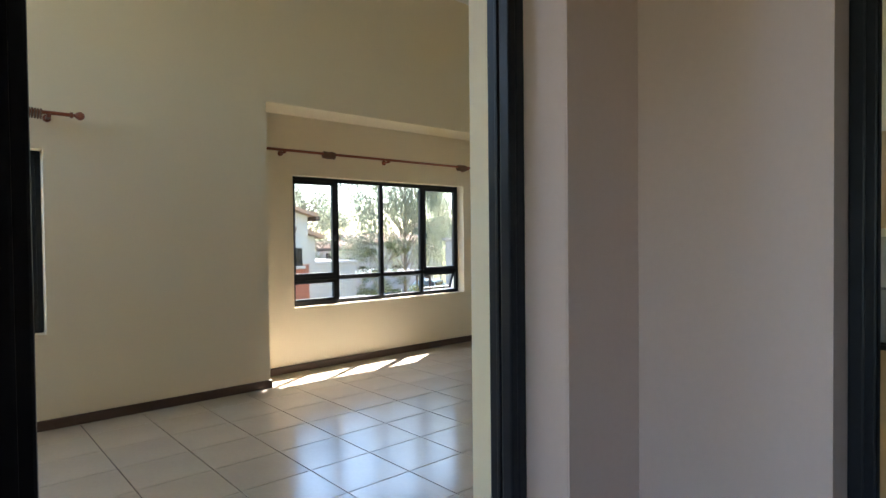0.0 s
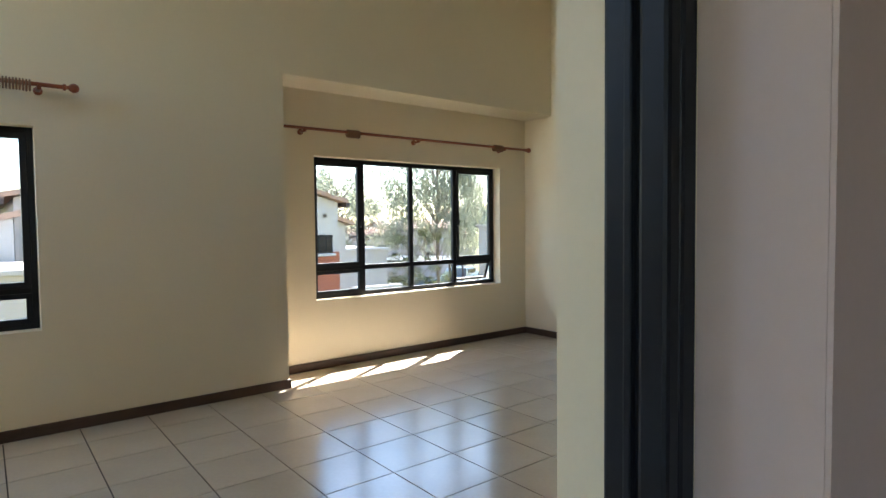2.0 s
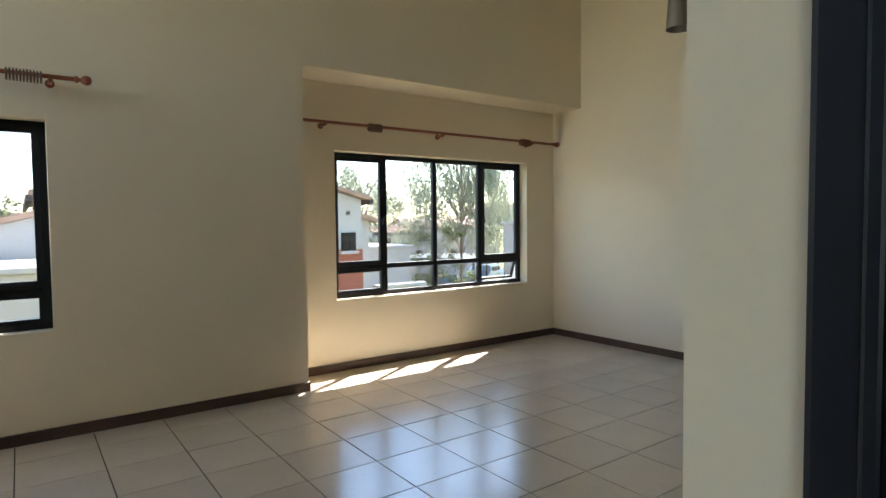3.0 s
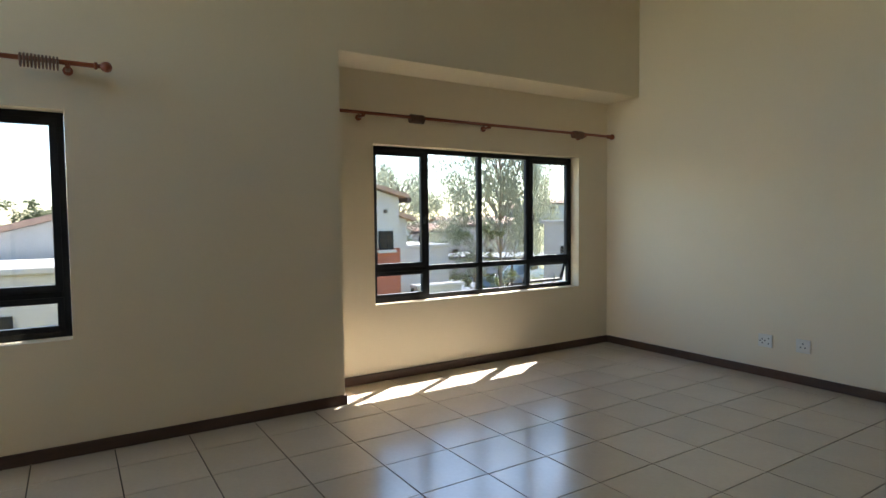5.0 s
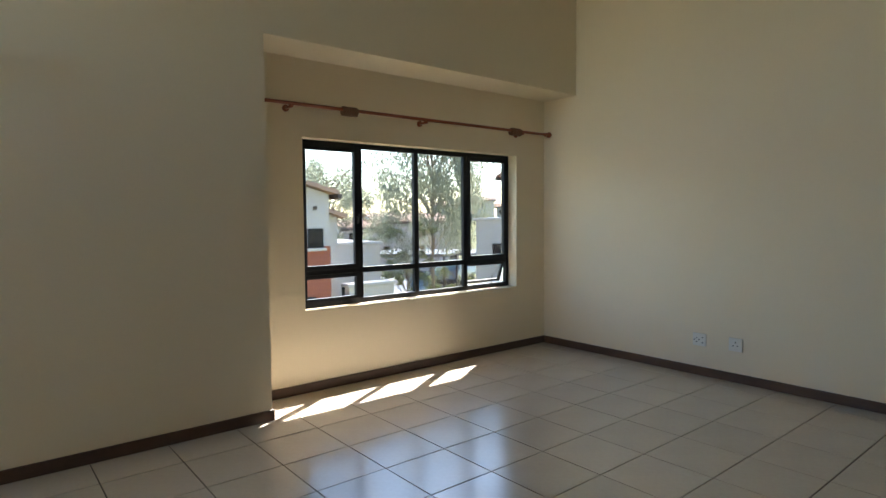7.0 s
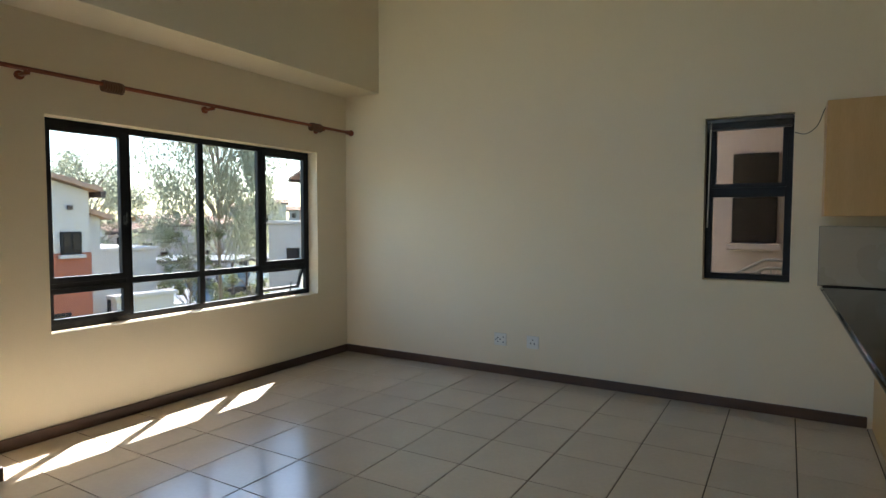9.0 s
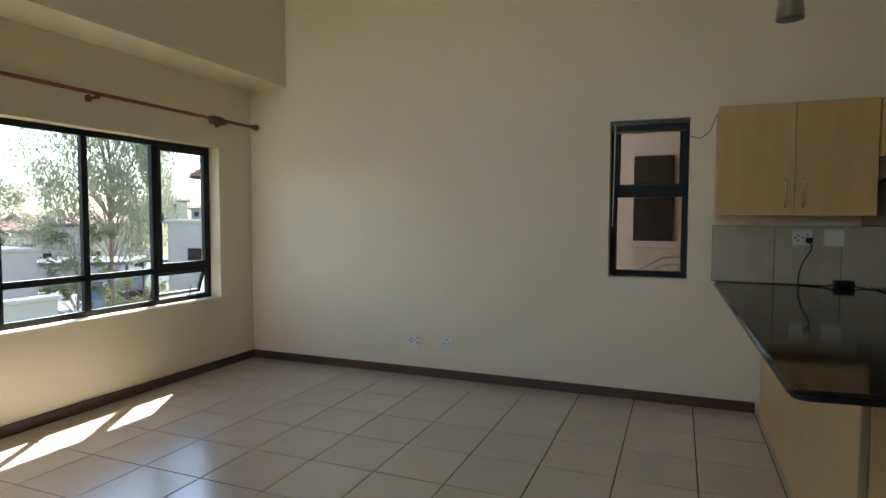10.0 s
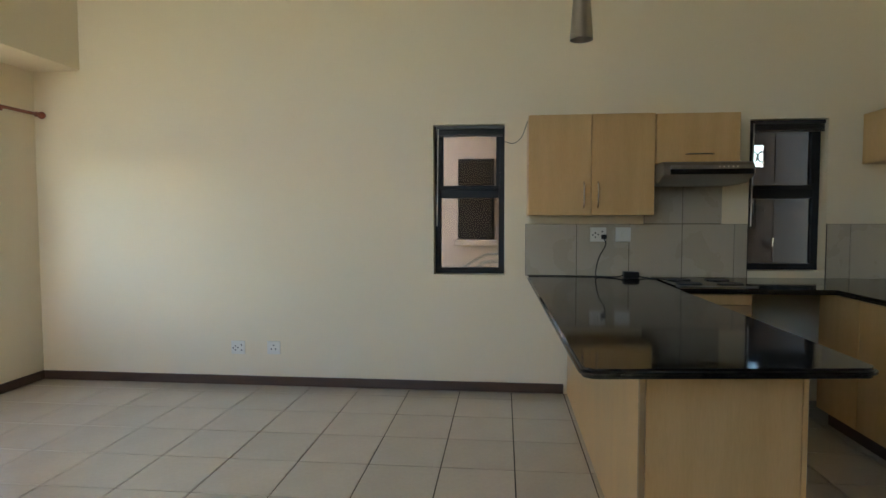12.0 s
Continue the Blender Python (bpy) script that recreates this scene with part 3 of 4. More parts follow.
# appliance lead, plugged in, running over the worktop to a small adapter
lead = base("power_adapter", label="small black power adapter with its lead on the worktop", category="power adapter")
part("plug", bx(XE - 0.05, XE - 0.025, 0.365, 0.405, 1.19, 1.225, 0.006), BLACKP, lead)
part("lead", tube(smooth_line([(4.955, 0.385, 1.195), (4.94, 0.375, 1.15), (4.945, 0.42, 1.06), (4.95, 0.44, 0.98), (4.93, 0.44, 0.915), (4.90, 0.36, 0.913), (4.89, 0.30, 0.916), (4.885, 0.24, 0.93)]), 0.004), BLACKP, lead, "", True)
part("lead", tube(smooth_line([(4.885, 0.16, 0.93), (4.87, 0.11, 0.913), (4.80, 0.02, 0.913), (4.74, -0.02, 0.917), (4.66, -0.06, 0.924)]), 0.0035), BLACKP, lead, "", True)
part("lead", tube(smooth_line([(4.98, 0.95, 0.913), (4.97, 0.6, 0.913), (4.95, 0.4, 0.913), (4.91, 0.30, 0.915), (4.90, 0.24, 0.93)]), 0.003), BLACKP, lead, "", True)
part("adapter", bx(4.86, 4.93, 0.145, 0.255, CT1, 0.955, 0.008), BLACKP, lead)
# thin loose wire between window and cabinet
wire = tagged(ob_from(tube(smooth_line([(4.985, 1.125, 1.93), (4.98, 1.06, 1.915), (4.975, 1.0, 1.96), (4.93, 0.965, 2.05), (4.9, 0.95, 2.08)]), 0.0025), "loose_wire", BLINDM, True), label="thin loose wire from window to cabinet top", category="wire")


# ---- pendant lamps ----
def pendant(x, y, z):
    p = base("pendant_lamp", (x, y, z), label="slim brushed steel cone pendant lamp hanging on a cord", category="pendant lamp", group="pendant lamps")
    prof = [(0.030, 0.26), (0.034, 0.25), (0.052, 0.0), (0.0525, -0.002), (0.049, -0.002), (0.048, 0.002), (0.030, 0.235), (0.002, 0.236)]
    b = lathe([(0.004, 0.262)] + prof, "z", (0, 0, 0), 28)
    part("shade", b, STEEL, p, "", True)
    part("cord", tube([(0, 0, 0.26), (0, 0, 1.0), (0, 0, TOP - z - 0.03)], 0.003, 8), BLINDM, p, "thin dark cord", True)
    part("ceiling_rose", lathe([(0.05, TOP - z - 0.03), (0.05, TOP - z)], "z", (0, 0, 0), 20), STEEL, p, "", True)
    p.scale = (1.02, 1.02, 1.0)
    return p


pendant(3.30, 0.778, 2.174)
pendant(2.13, 1.61, 2.10)


# ---- stairwell outside the side windows ----
# the hole is added so that bright sky shows through the gate openings
wall("wall_stairwell", "y", -3.0, 5.2, 7.2, 7.4, -3.0, 6.0, [(-1.75, -1.42, 1.8, 2.3)], PINKWALL, "pink rendered outer wall across the stairwell")
structure("wall_stairwell_return", bx(5.22, 7.2, -3.2, -3.0, -3.0, 6.0), PINKWALL, "pink rendered stairwell wall")
# slab out of view, added to keep daylight off the stairwell
structure("stairwell_roof", bx(5.22, 7.2, -3.0, 2.2, 2.9, 3.05), PINKWALL, "unseen slab added to shade the stairwell", "ceiling")
structure("stairwell_landing", bx(5.22, 7.2, -3.0, 0.3, -0.4, -0.2), PINKWALL, "concrete landing", "floor")
win = base("window_5", label="dark window with a sill in the pink wall", category="window", kind="structure")
WS = (1.262, 1.632, 1.13, 2.005)
part("window_frame", bx(7.16, 7.199, WS[0] - 0.02, WS[1] + 0.02, WS[2] - 0.02, WS[3] + 0.02, 0.005), FRAME, win)
part("pane", bx(7.15, 7.158, WS[0], WS[1], WS[2], WS[3], 0.002), DARKGLASS, win)
part("window_sill", bx(7.08, 7.198, WS[0] - 0.06, WS[1] + 0.06, WS[2] - 0.09, WS[2] - 0.025, 0.01), PINKWALL, win)
rail = base("stair_rail", label="grey painted steel stair handrail", category="handrail")
for dz in (0.0, -0.08):
    part("rail", tube([(6.6, 2.3, 0.40 + dz), (6.6, 1.6, 0.81 + dz), (6.6, 1.335, 0.967 + dz), (6.6, 1.30, 0.976 + dz), (6.6, 0.3, 0.976 + dz)], 0.015, 10), RAILM, rail, "", True)
for yy in (1.75, 1.36, 1.27, 1.18, 0.75, 0.4):
    part("post", tube([(6.6, yy, -0.3), (6.6, yy, 0.1), (6.6, yy, 0.89 - max(0, yy - 1.32) * 0.59)], 0.009, 8), RAILM, rail, "", True)
gate = base("security_gate", label="dark brown steel entrance gate on the landing", category="gate")
b = bx(6.1, 6.13, -2.3, -1.225, -0.2, 2.4, 0.002)
for q in ((-1.076, -0.3, -0.2, 2.4), (-1.225, -1.076, -0.2, 1.25), (-1.225, -1.157, 1.25, 1.535), (-1.225, -1.076, 1.535, 1.81), (-1.085, -1.076, 1.81, 2.01), (-1.225, -1.076, 2.01, 2.4)):
    bx(6.101, 6.129, *q, 0, b)
part("panel", b, SKIRT, gate)
for yc in (-1.45, -1.95):
    part("inset_panel", bx(6.092, 6.099, yc - 0.14, yc + 0.14, 1.68, 2.18, 0.003), GATEP, gate, "dull mauve-brown panel")
    part("inset_panel", bx(6.092, 6.099, yc - 0.14, yc + 0.14, 0.86, 1.55, 0.003), GATEP, gate, "dull mauve-brown panel")
part("lock_handle", tube([(6.09, -1.285, 1.08), (6.05, -1.285, 1.09), (6.05, -1.285, 1.17)], 0.01, 8), CHROME, gate, "bright lever handle", True)
for k in range(3, 6):
    part("bar", tube([(6.08, -1.34 + 0.2 * k, -0.2), (6.08, -1.34 + 0.2 * k, 1.0), (6.08, -1.34 + 0.2 * k, 2.4)], 0.012, 8), FRAME, gate, "", True)
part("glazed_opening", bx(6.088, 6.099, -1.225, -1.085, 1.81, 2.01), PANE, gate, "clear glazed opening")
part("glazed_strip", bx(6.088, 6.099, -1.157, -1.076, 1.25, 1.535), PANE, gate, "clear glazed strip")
for zc in (1.90, 1.42):
    for yc in (-1.19, -1.12):
        part("scroll", tube([(6.08, yc + 0.035 * math.cos(a), zc + 0.045 * math.sin(a)) for a in [k * math.pi / 6 for k in range(13)]], 0.006, 6), FRAME, gate, "", True)

# ---- outdoors ----
GROUND = -3.0
SOIL = mat("dry_grass_ground", (0.20, 0.17, 0.085), 0.95, vary=0.3, scale=0.25, fine=6, color2=(0.27, 0.27, 0.10), per_object=-1)
PAVE = mat("grey_paving", (0.22, 0.20, 0.18), 0.9, vary=0.15, scale=0.6, fine=12, per_object=-1)
RENDER = mat("white_rendered_wall", (0.55, 0.51, 0.48), 0.85, vary=0.05, scale=0.5, fine=20, per_object=-1)
GREYR = mat("grey_rendered_wall", (0.46, 0.45, 0.44), 0.85, vary=0.06, scale=0.5, per_object=-1)
REDR = mat("red_rendered_wall", (0.36, 0.12, 0.075), 0.85, vary=0.08, scale=0.6, per_object=-1)
ROOF = mat("terracotta_roof_tile", (0.42, 0.27, 0.20), 0.8, vary=0.2, scale=1.0, fine=8, per_object=-1)
TRIMM = mat("dark_fascia", (0.07, 0.05, 0.045), 0.6, vary=0.1)
SHEET = mat("grey_sheet_roof", (0.12, 0.12, 0.12), 0.5, vary=0.05)
BARK = mat("pale_bark", (0.25, 0.20, 0.15), 0.9, vary=0.3, scale=4, fine=20, stretch=(1, 1, 0.3))


def leaf_mat(name, color, through_color):
    """Thin leaves: part of the light passes through them."""
    m = mat(name, color, 0.55, vary=0.3, scale=0.7, bump=0)
    N, L = m.node_tree.nodes, m.node_tree.links
    tl, mx = N.new("ShaderNodeBsdfTranslucent"), N.new("ShaderNodeMixShader")
    tl.inputs["Color"].default_value = (*through_color, 1)
    mx.inputs[0].default_value = 0.5
    L.new(N["Principled BSDF"].outputs[0], mx.inputs[1])
    L.new(tl.outputs[0], mx.inputs[2])
    L.new(mx.outputs[0], N["Material Output"].inputs["Surface"])
    return m


LEAF = [leaf_mat("leaf_grey_green", (0.22, 0.235, 0.17), (0.42, 0.44, 0.31)),
        leaf_mat("leaf_light_green", (0.13, 0.15, 0.06), (0.2, 0.23, 0.09)),
        leaf_mat("leaf_far", (0.11, 0.12, 0.07), (0.15, 0.17, 0.09))]
CARW = mat("white_car_paint", (0.72, 0.73, 0.74), 0.25, vary=0.02, bump=0, coat=0.6)
CARB = mat("pale_blue_car_paint", (0.30, 0.42, 0.52), 0.25, vary=0.03, bump=0, coat=0.6)
TYRE = mat("tyre_rubber", (0.02, 0.02, 0.02), 0.8)


def land(x, y):
    d = math.hypot(x, y)
    k = max(0.0, d - 42)
    return GROUND + min(4.1, 0.042 * k) + (0.5 * noise.noise(Vector((x * 0.03, y * 0.03, 0))) if d > 60 else 0)


b = bmesh.new()
radii = [0.5, 8, 16, 25, 34, 42, 50, 60, 72, 86, 104, 125, 150, 180, 240, 400, 900, 2500]
rings_ = [[b.verts.new((r * math.cos(2 * math.pi * k / 64), r * math.sin(2 * math.pi * k / 64), land(r * math.cos(2 * math.pi * k / 64), r * math.sin(2 * math.pi * k / 64)))) for k in range(64)] for r in radii]
for r0, r1 in zip(rings_, rings_[1:]):
    for k in range(64):
        b.faces.new((r0[k], r0[(k + 1) % 64], r1[(k + 1) % 64], r1[k]))
b.faces.new(rings_[0])
structure("ground", b, SOIL, "dry grassy ground rising to a low hill", "ground")
structure("pavement", bx(8, 40, 20, 33, GROUND - 0.1, GROUND + 0.03), PAVE, "grey paved parking area", "pavement")


def opening(parent, M, u, z, w, h):
    """A dark window in a facade, with frame, pane and sill, set proud of the wall plane y = 0."""
    def p(nm, bmx, m, par):
        bmesh.ops.transform(bmx, matrix=M, verts=bmx.verts)
        return part(nm, bmx, m, par)
    f = p("window", bx(u - w / 2, u + w / 2, -0.05, 0.02, z, z + h, 0.01), FRAME, parent)
    p("pane", bx(u - w / 2 + 0.05, u - 0.02, -0.062, -0.051, z + 0.05, z + h - 0.05), DARKGLASS, f)
    p("pane", bx(u + 0.02, u + w / 2 - 0.05, -0.062, -0.051, z + 0.05, z + h - 0.05), DARKGLASS, f)
    p("sill", bx(u - w / 2 - 0.06, u + w / 2 + 0.06, -0.12, 0.0, z - 0.08, z - 0.001, 0.01), RENDER, f)


def house(x, y, turn, w, d, eave, rise, label, wins=(), side_wins=(), material=RENDER, base_red=None, ridge="y", floor_z=None, over=0.5, name="house"):
    """A rendered house: front wall in the local plane y = 0 from x = 0 to w, d deep; gabled roof with ridge along local y or x, a mono-pitch roof along local x, or a flat roof with a coping."""
    h = base(name, label=label, category="house")
    M = pose(x, y, 0, 0, 0, turn)
    g = (GROUND if floor_z is None else floor_z) - 0.6

    def p(nm, bmx, m, lab=""):
        bmesh.ops.transform(bmx, matrix=M, verts=bmx.verts)
        return part(nm, bmx, m, h, lab)
    b = bmesh.new()
    if ridge == "y":
        pr = [(0, g), (w, g), (w, eave), (w / 2, eave + rise), (0, eave)]
        A, B = [[b.verts.new((u, v, z)) for u, z in pr] for v in (0, d)]
    elif ridge == "x":
        pr = [(0, g), (d, g), (d, eave), (d / 2, eave + rise), (0, eave)]
        A, B = [[b.verts.new((v, u, z)) for u, z in pr] for v in (0, w)]
    else:
        pr = [(0, g), (w, g), (w, eave + (rise if ridge == "mono" else 0)), (0, eave)]
        A, B = [[b.verts.new((u, v, z)) for u, z in pr] for v in (0, d)]
    for i in range(len(pr)):
        j = (i + 1) % len(pr)
        b.faces.new((A[i], A[j], B[j], B[i]))
    b.faces.new(A)
    b.faces.new(B[::-1])
    p("wall", b, material)
    if ridge == "mono":
        k, thick = rise / w, 0.13
        b = bmesh.new()
        pts = [b.verts.new((u, v, eave + k * u + dz)) for v in (-over, d) for u, dz in ((-over, 0.01), (w + over, 0.01), (w + over, thick), (-over, thick))]
        for fi in ((0, 1, 2, 3), (4, 5, 6, 7), (0, 1, 5, 4), (1, 2, 6, 5), (2, 3, 7, 6), (3, 0, 4, 7)):
            b.faces.new([pts[q] for q in fi])
        p("roof", b, ROOF)
    elif ridge == "flat":
        p("coping", bx(-0.08, w + 0.08, -0.08, d + 0.08, eave + 0.001, eave + 0.1, 0.02), material)
    else:
        span = (w if ridge == "y" else d) / 2
        k = rise / span
        ln = d if ridge == "y" else w
        for s in (-1, 1):
            b = bmesh.new()
            n = max(4, int(ln / 0.5))
            rows = 7
            for r in range(rows):
                # overlapping courses
                a0 = (span + over) * (1 - r / rows)
                a1 = (span + over) * (1 - (r + 1) / rows)
                z0, z1 = eave + rise - k * a0 + 0.16, eave + rise - k * a1 + 0.12
                for q0, q1, za, zb in ((a0, a1, z0, z1),):
                    pts = []
                    for t in (-over, ln + over):
                        for aa, zz in ((q0, za), (q1, zb), (q1, zb - 0.1), (q0, za - 0.12)):
                            u, v = span + s * aa, t
                            pts.append(b.verts.new((u, v, zz) if ridge == "y" else (v, u, zz)))
                    for fi in ((0, 1, 2, 3), (4, 5, 6, 7), (0, 1, 5, 4), (1, 2, 6, 5), (2, 3, 7, 6), (3, 0, 4, 7)):
                        b.faces.new([pts[q] for q in fi])
            p("roof", b, ROOF)
            a0 = span + over
            zz = eave + rise - k * a0
            if ridge == "y":
                p("gutter", bx(span + s * a0 - 0.06, span + s * a0 + 0.06, -over, ln + over, zz - 0.08, zz + 0.06), TRIMM)
            else:
                p("gutter", bx(-over, ln + over, span + s * a0 - 0.06, span + s * a0 + 0.06, zz - 0.08, zz + 0.06), TRIMM)
    if base_red is not None:
        p("red_band", bx(-0.02, w + 0.02, -0.02, d + 0.02, g, base_red), REDR, "red painted lower wall")
    for u, z, ww, hh in wins:
        opening(h, M, u, z, ww, hh)
    Ms = M @ pose(0, d, 0, 0, 0, -90)
    for u, z, ww, hh in side_wins:
        opening(h, Ms, u, z, ww, hh)
    return h


main_house = house(0.36, 15.0, 0, 7.46, 11, 1.98, 1.02, "white rendered house with terracotta roof and red base", wins=[(7.04, 0.54, 0.44, 0.52), (0.62, 0.37, 0.5, 0.53), (2.7, 0.3, 1.2, 0.9), (6.6, -1.35, 0.8, 0.6)], base_red=0.58, over=0.22)
part("wall_vent", bx(7.34, 7.46, 14.96, 14.999, 1.55, 1.65, 0.01), TRIMM, main_house, "small dark wall vent")
part("wall_vent", bx(0.66, 0.78, 14.96, 14.999, 1.47, 1.57, 0.01), TRIMM, main_house, "small dark wall vent")
house(7.83, 15.35, 0, 0.42, 4, 1.50, -0.13, "narrow white lean-to with a tiled pent roof", over=0.2, ridge="mono", name="lean_to")
house(-5.0, 14.2, 0, 5.32, 5, 0.12, 1.42, "lower grey-white wing with a sloping tiled roof", wins=[(1.2, -1.6, 0.9, 0.8)], over=0.12, ridge="mono", material=GREYR)
house(-14, 11.2, 0, 15.5, 2.6, 0.60, 0, "white flat roofed block with a coping", wins=[(12.6, -0.9, 1.5, 0.9), (14.6, -0.75, 1.3, 0.6), (8.0, -0.9, 1.5, 0.9)], ridge="flat")
house(7.9, 17.0, 0, 2.85, 4, 0.45, 0, "white flat roofed block beside the house", wins=[(1.8, -1.5, 0.8, 0.7)], ridge="flat")
house(8.3, 14.8, 0, 1.48, 0.25, -0.58, 0, "low white yard wall", ridge="flat", name="yard_wall")
house(22.3, 35.0, -18, 5.4, 6, 0.95, 0.55, "white rendered house with two rows of windows", wins=[(0.55, -0.15, 0.62, 0.6), (0.55, -1.3, 0.62, 0.6), (3.2, -0.15, 0.62, 0.6), (3.2, -1.3, 0.62, 0.6)], ridge="x", over=0.25)
house(18.2, 32.6, -18, 2.6, 4, 0.62, 0.4, "small white house with a tiled roof and dark porch", wins=[(0.7, -0.75, 0.6, 1.1), (1.9, -0.6, 0.5, 0.6)], ridge="x", over=0.2)
house(28.6, 38.0, -30, 2.9, 4, 0.35, 0.5, "white house with dark balcony openings", wins=[(0.9, -0.75, 0.9, 0.85), (2.2, -0.75, 0.8, 0.85), (0.9, -2.3, 0.9, 1.0), (2.2, -2.3, 0.8, 1.0)], ridge="x", over=0.3)
balcony = base("balcony", label="white balcony with solid parapet on square posts", category="balcony")
MB = pose(28.6, 38.0, 0, 0, 0, -30)
for nm, q in [("parapet", (1.7, 3.4, -1.3, -1.18, -1.15, -0.65)), ("slab", (1.7, 3.4, -1.3, 0.0, -1.3, -1.152)), ("post", (1.75, 1.92, -1.25, -1.05, GROUND, -1.302)), ("post", (3.18, 3.35, -1.25, -1.05, GROUND, -1.302))]:
    b = bx(*q, 0.01)
    bmesh.ops.transform(b, matrix=MB, verts=b.verts)
    part(nm, b, RENDER, balcony)
house(13.3, 13.1, 0, 9, 2, 1.2, 0, "white flat roofed block with a dark window", wins=[(3, -0.3, 1, 0.8)], side_wins=[(1.05, 0.1, 0.5, 0.38)], ridge="flat")
house(20.5, 17.6, 0, 9, 3.2, 3.3, 0.7, "taller white house with red base and tiled roof", base_red=1.85, over=0.35, ridge="x")
for hx, hy, ww, top in [(81, 93, 6.5, 4.6), (80, 101, 8, 3.8), (88, 90, 5, 3.2)]:
    house(hx, hy, -45, ww, 8, top, 0.7, "grey apartment house on the far hill", wins=[(1.0 + 1.6 * q, z, 0.9, 1.0) for q in range(int(ww / 1.65)) for z in (top - 1.6, top - 4.0)], material=GREYR, ridge="x", floor_z=-2.0, name="apartment_house")


def canopy(x, y, turn, w, d, z, label):
    c = base("carport", label=label, category="carport")
    M = pose(x, y, 0, 0, 0, turn)
    b = bx(0, w, 0, d, z, z + 0.14, 0.01)
    bmesh.ops.transform(b, matrix=M, verts=b.verts)
    part("roof", b, SHEET, c)
    for u in (0.2, w / 2, w - 0.2):
        b = bx(u - 0.05, u + 0.05, 0.15, 0.25, GROUND, z)
        bmesh.ops.transform(b, matrix=M, verts=b.verts)
        part("post", b, TRIMM, c)
    return c


canopy(15.6, 25.8, -53, 4.2, 4.0, -0.62, "flat grey sheet carport on dark posts")
canopy(21.3, 28.2, -53, 3.6, 4.0, -0.95, "flat grey sheet carport on dark posts")


def car(x, y, turn, paint, label):
    c = base("parked_car", (x, y, GROUND + 0.03), label=label, category="car", group="parked cars")
    c.rotation_euler = (0, 0, radians(turn))
    b = bmesh.new()
    prof = [(-2.05, 0.3), (-2.1, 0.65), (-1.95, 0.9), (-1.5, 0.95), (-1.1, 1.38), (0.3, 1.42), (0.95, 0.98), (1.9, 0.82), (2.1, 0.6), (2.08, 0.3)]
    A, B = [[b.verts.new((u, v * (0.78 if z > 1.2 else 1), z)) for u, z in prof] for v in (-0.84, 0.84)]
    for i in range(len(prof)):
        j = (i + 1) % len(prof)
        b.faces.new((A[i], A[j], B[j], B[i]))
    b.faces.new(A)
    b.faces.new(B[::-1])
    bmesh.ops.bevel(b, geom=b.edges[:], offset=0.05, segments=2, affect="EDGES")
    part("body", b, paint, c, "", True)
    for v in (-0.815, 0.76):
        part("side_window", bx(-1.0, 0.45, v, v + 0.055, 0.98, 1.28, 0.02), DARKGLASS, c)
    b = bx(-0.02, 0.02, -0.62, 0.62, -0.26, 0.26, 0.01)
    bmesh.ops.transform(b, matrix=pose(0.68, 0, 1.2, 0, -56, 0), verts=b.verts)
    part("windscreen", b, DARKGLASS, c)
    for u in (-1.35, 1.3):
        for v in (-0.82, 0.66):
            w = part("wheel", lathe([(0.2, 0), (0.31, 0.01), (0.31, 0.15), (0.2, 0.16)], "y", (u, v, 0.31), 18), TYRE, c)
            part("rim", lathe([(0.19, -0.005), (0.19, 0.165)], "y", (u, v, 0.31), 14), STEEL, w)
    return c


car(15.9, 24.0, 60, CARW, "white car parked beside the carport")
car(25.5, 30.4, 30, CARB, "pale blue car parked in the open")
car(18.6, 25.6, 45, CARB, "pale blue car parked under the carport")


def leaf_cloud(b, centre, radius, count, size, droop, rng):
    for _ in range(count):
        while True:
            q = Vector((rng.uniform(-1, 1), rng.uniform(-1, 1), rng.uniform(-1, 1)))
            if q.length < 1:
                break
        p = Vector(centre) + Vector((q.x * radius[0], q.y * radius[1], q.z * radius[2]))
        L = size * rng.uniform(0.6, 1.3)
        a = rng.uniform(0, 2 * math.pi)
        d = Vector((math.cos(a) * (1 - droop), math.sin(a) * (1 - droop), -droop + rng.uniform(-0.3, 0.3))).normalized()
        s = d.cross(Vector((rng.uniform(-1, 1), rng.uniform(-1, 1), rng.uniform(-1, 1)))).normalized() * L * 0.22
        v = [b.verts.new(p), b.verts.new(p + d * L * 0.5 + s), b.verts.new(p + d * L), b.verts.new(p + d * L * 0.5 - s)]
        b.faces.new(v)


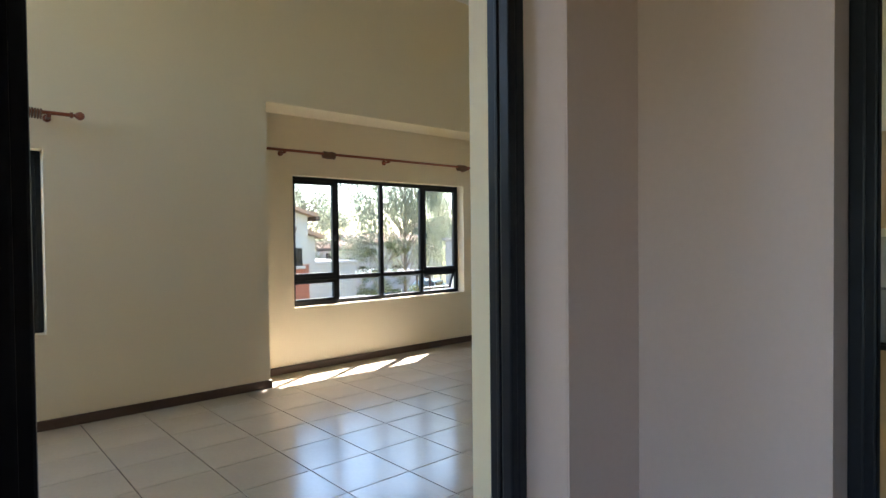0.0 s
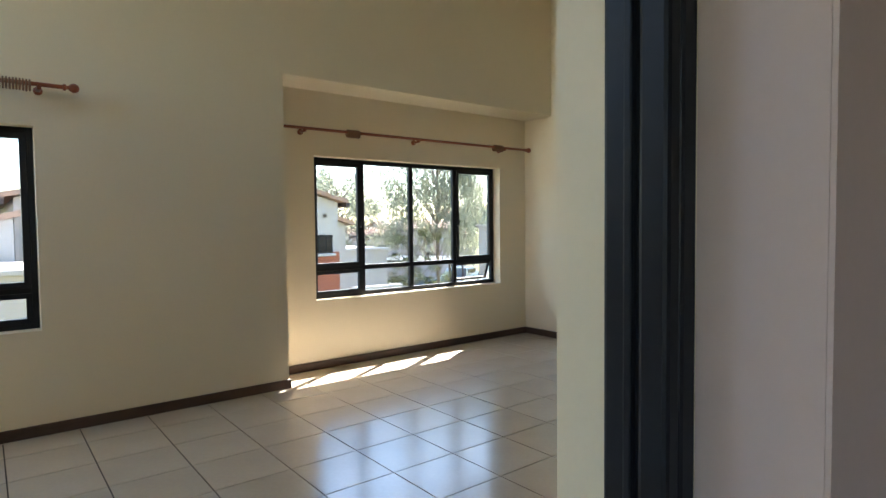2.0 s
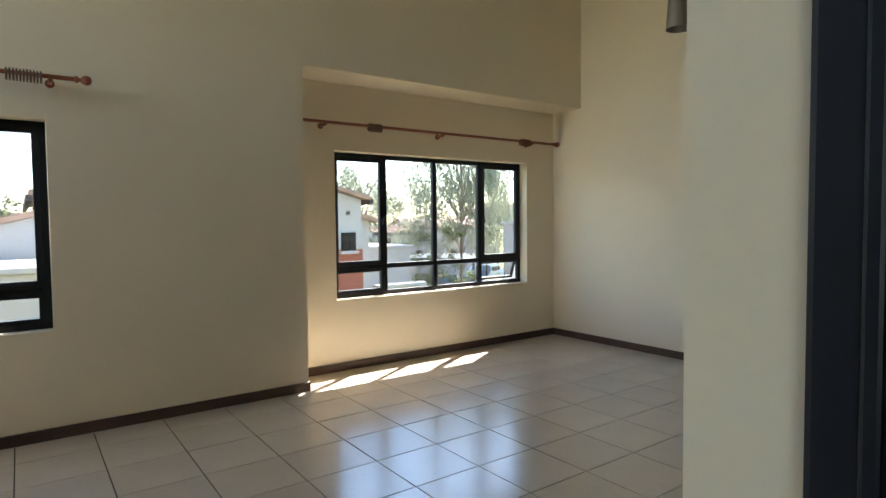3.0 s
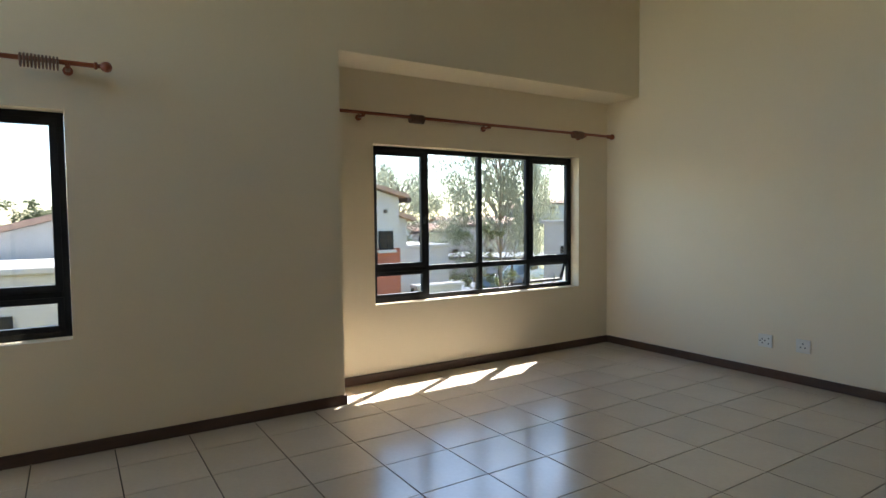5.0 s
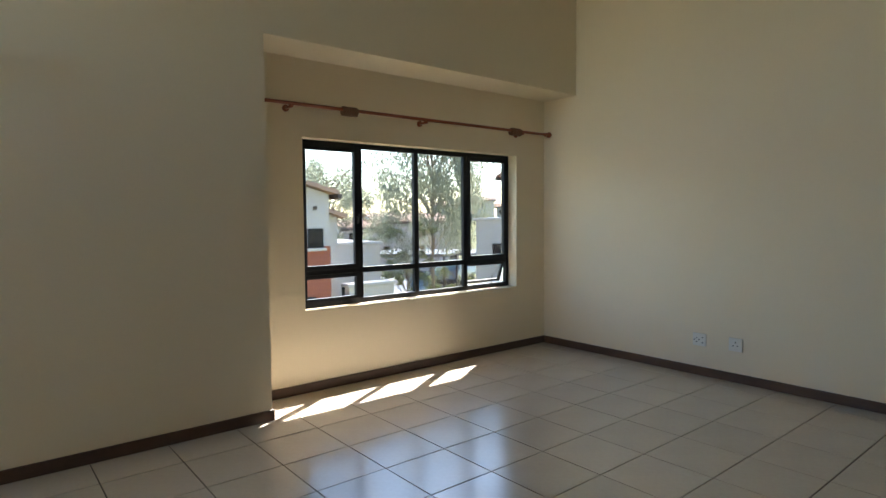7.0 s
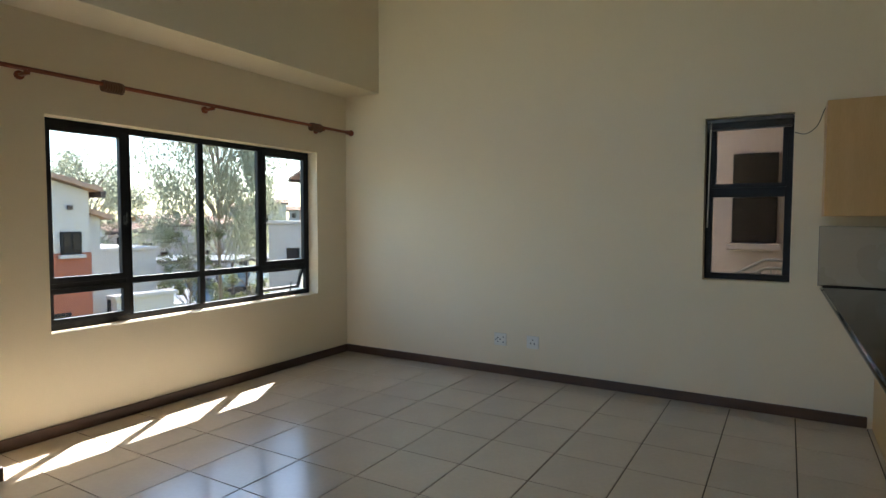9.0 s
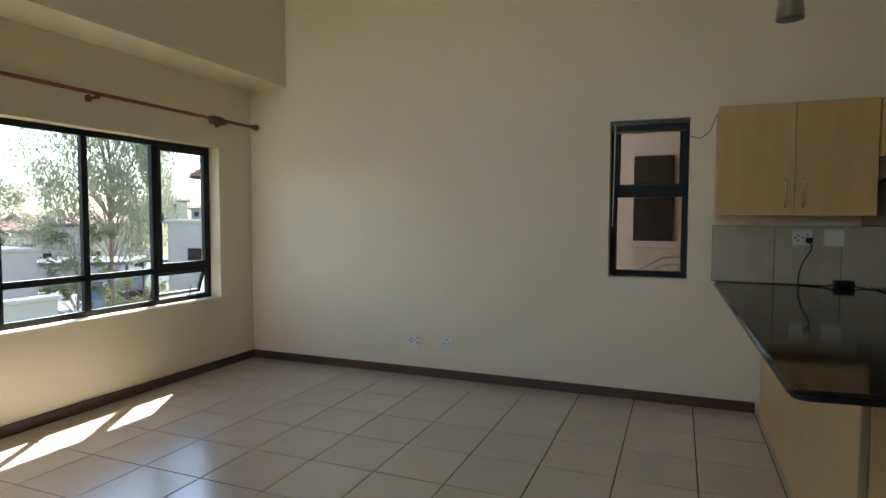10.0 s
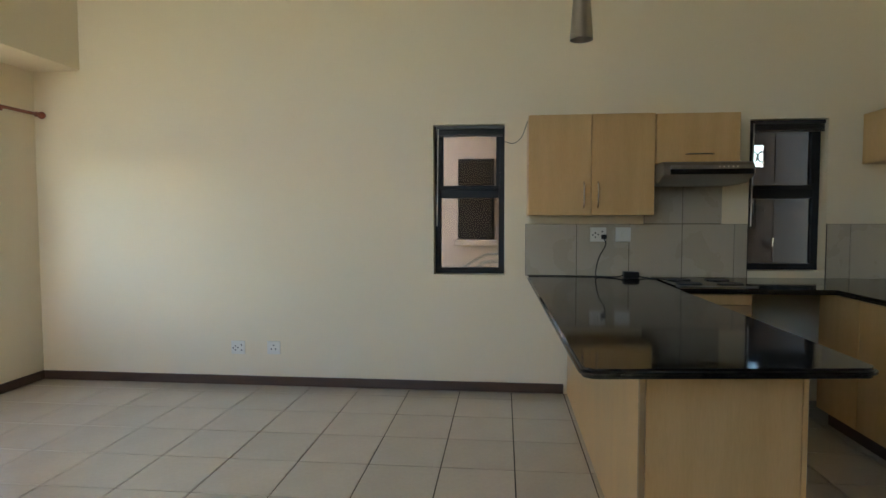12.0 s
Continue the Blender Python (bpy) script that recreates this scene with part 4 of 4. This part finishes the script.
def tree(x, y, z, height, spread, clumps, count, size, droop, leaf, seed, label, trunk_r=0.16, start=0.35, name="tree", group=""):
    rng = random.Random(seed)
    t = base(name, (x, y, z), label=label, category=name, group=group)
    b, lv = bmesh.new(), bmesh.new()
    lean = Vector((rng.uniform(-0.4, 0.4), rng.uniform(-0.4, 0.4), 0))
    line = smooth_line([(0, 0, -0.3), lean * 0.3 + Vector((0, 0, height * 0.3)), lean * 0.2 + Vector((0, 0, height * 0.6)), lean + Vector((0, 0, height * 0.92))], 5)
    n = len(line)
    for i in range(n - 1):
        r = trunk_r * (1 - 0.85 * i / n)
        tube([line[i], (line[i] + line[i + 1]) / 2, line[i + 1] + (line[i + 1] - line[i]) * 0.1], r, 7, b)
    for k in range(clumps):
        f = rng.uniform(start, 1.0)
        p0 = line[min(n - 1, int(f * 0.85 * (n - 1)))]
        a = rng.uniform(0, 2 * math.pi)
        reach = spread * rng.uniform(0.3, 1.0) * (1.15 - 0.6 * abs(f - 0.6))
        tip = Vector((math.cos(a) * reach, math.sin(a) * reach, height * f))
        mid = p0.lerp(tip, 0.55) + Vector((0, 0, 0.25 * reach))
        limb = smooth_line([p0, mid, tip], 4)
        for i in range(len(limb) - 1):
            tube([limb[i], (limb[i] + limb[i + 1]) / 2, limb[i + 1]], max(0.012, trunk_r * 0.35 * (1 - i / len(limb))), 5, b)
        rad = spread * rng.uniform(0.16, 0.3)
        leaf_cloud(lv, tip - Vector((0, 0, rad * droop)), (rad, rad, rad * (0.8 + 1.1 * droop)), count, size, droop, rng)
    part("trunk", b, BARK, t, "", True)
    part("crown", lv, leaf, t)
    return t


tree(13.5, 17.6, GROUND, 10.2, 2.0, 70, 420, 0.11, 0.85, LEAF[0], 3, "tall drooping grey-green eucalyptus tree", 0.07, 0.34)
tree(13.9, 26.5, GROUND, 7.0, 2.3, 38, 440, 0.13, 0.5, LEAF[0], 7, "broad grey-green tree between the houses", 0.1, 0.45)
tree(11.8, 16.9, GROUND, 4.1, 0.95, 26, 150, 0.085, 0.15, LEAF[1], 11, "young light green tree with thin branches", 0.04, 0.3)
tree(11.7, 14.9, GROUND, 1.9, 0.9, 24, 220, 0.08, 0.1, LEAF[1], 13, "light green leafy shrub on dry ground", 0.03, 0.1, name="shrub")
tree(15.2, 18.0, GROUND, 2.2, 1.3, 26, 220, 0.09, 0.1, LEAF[1], 17, "light green leafy shrub on dry ground", 0.04, 0.1, name="shrub")
rng0 = random.Random(5)
for k in range(9):
    a = radians(28 + 7.0 * k + rng0.uniform(-2, 2))
    r = rng0.uniform(62, 88)
    tree(r * math.cos(a), r * math.sin(a), land(r * math.cos(a), r * math.sin(a)), rng0.uniform(3.0, 5.5), 2.6, 16, 60, 0.5, 0.1, LEAF[2], 100 + k, "green tree on the far hillside", 0.15, 0.3, group="trees on the hillside")
for k in range(10):
    a = radians(86 + 2.6 * k)
    r = rng0.uniform(75, 110)
    tree(r * math.cos(a), r * math.sin(a), land(r * math.cos(a), r * math.sin(a)), rng0.uniform(3.5, 6.5), 4.0, 16, 60, 0.6, 0.1, LEAF[2], 140 + k, "green tree on the far hillside", 0.15, 0.2, group="trees on the hillside")

# ---- floor tiles, last ----
ix0, ix1 = math.floor((XW - GX) / PX), math.ceil((XE - GX) / PX)
iy0, iy1 = math.floor((YK - GY) / PY), math.ceil((YN - GY) / PY)
for i in range(ix0, ix1):
    for j in range(iy0, iy1):
        x0, x1, y0, y1 = GX + i * PX, GX + (i + 1) * PX, GY + j * PY, GY + (j + 1) * PY
        lo = 0.205 if x0 < 0.44 else YK
        hi = YP if x1 < XP else YN
        x0, x1, y0, y1 = max(x0, XW), min(x1, XE), max(y0, lo), min(y1, hi)
        if x1 > x0 and y1 > y0:
            tile_piece(x0, x1, y0, y1, floor)
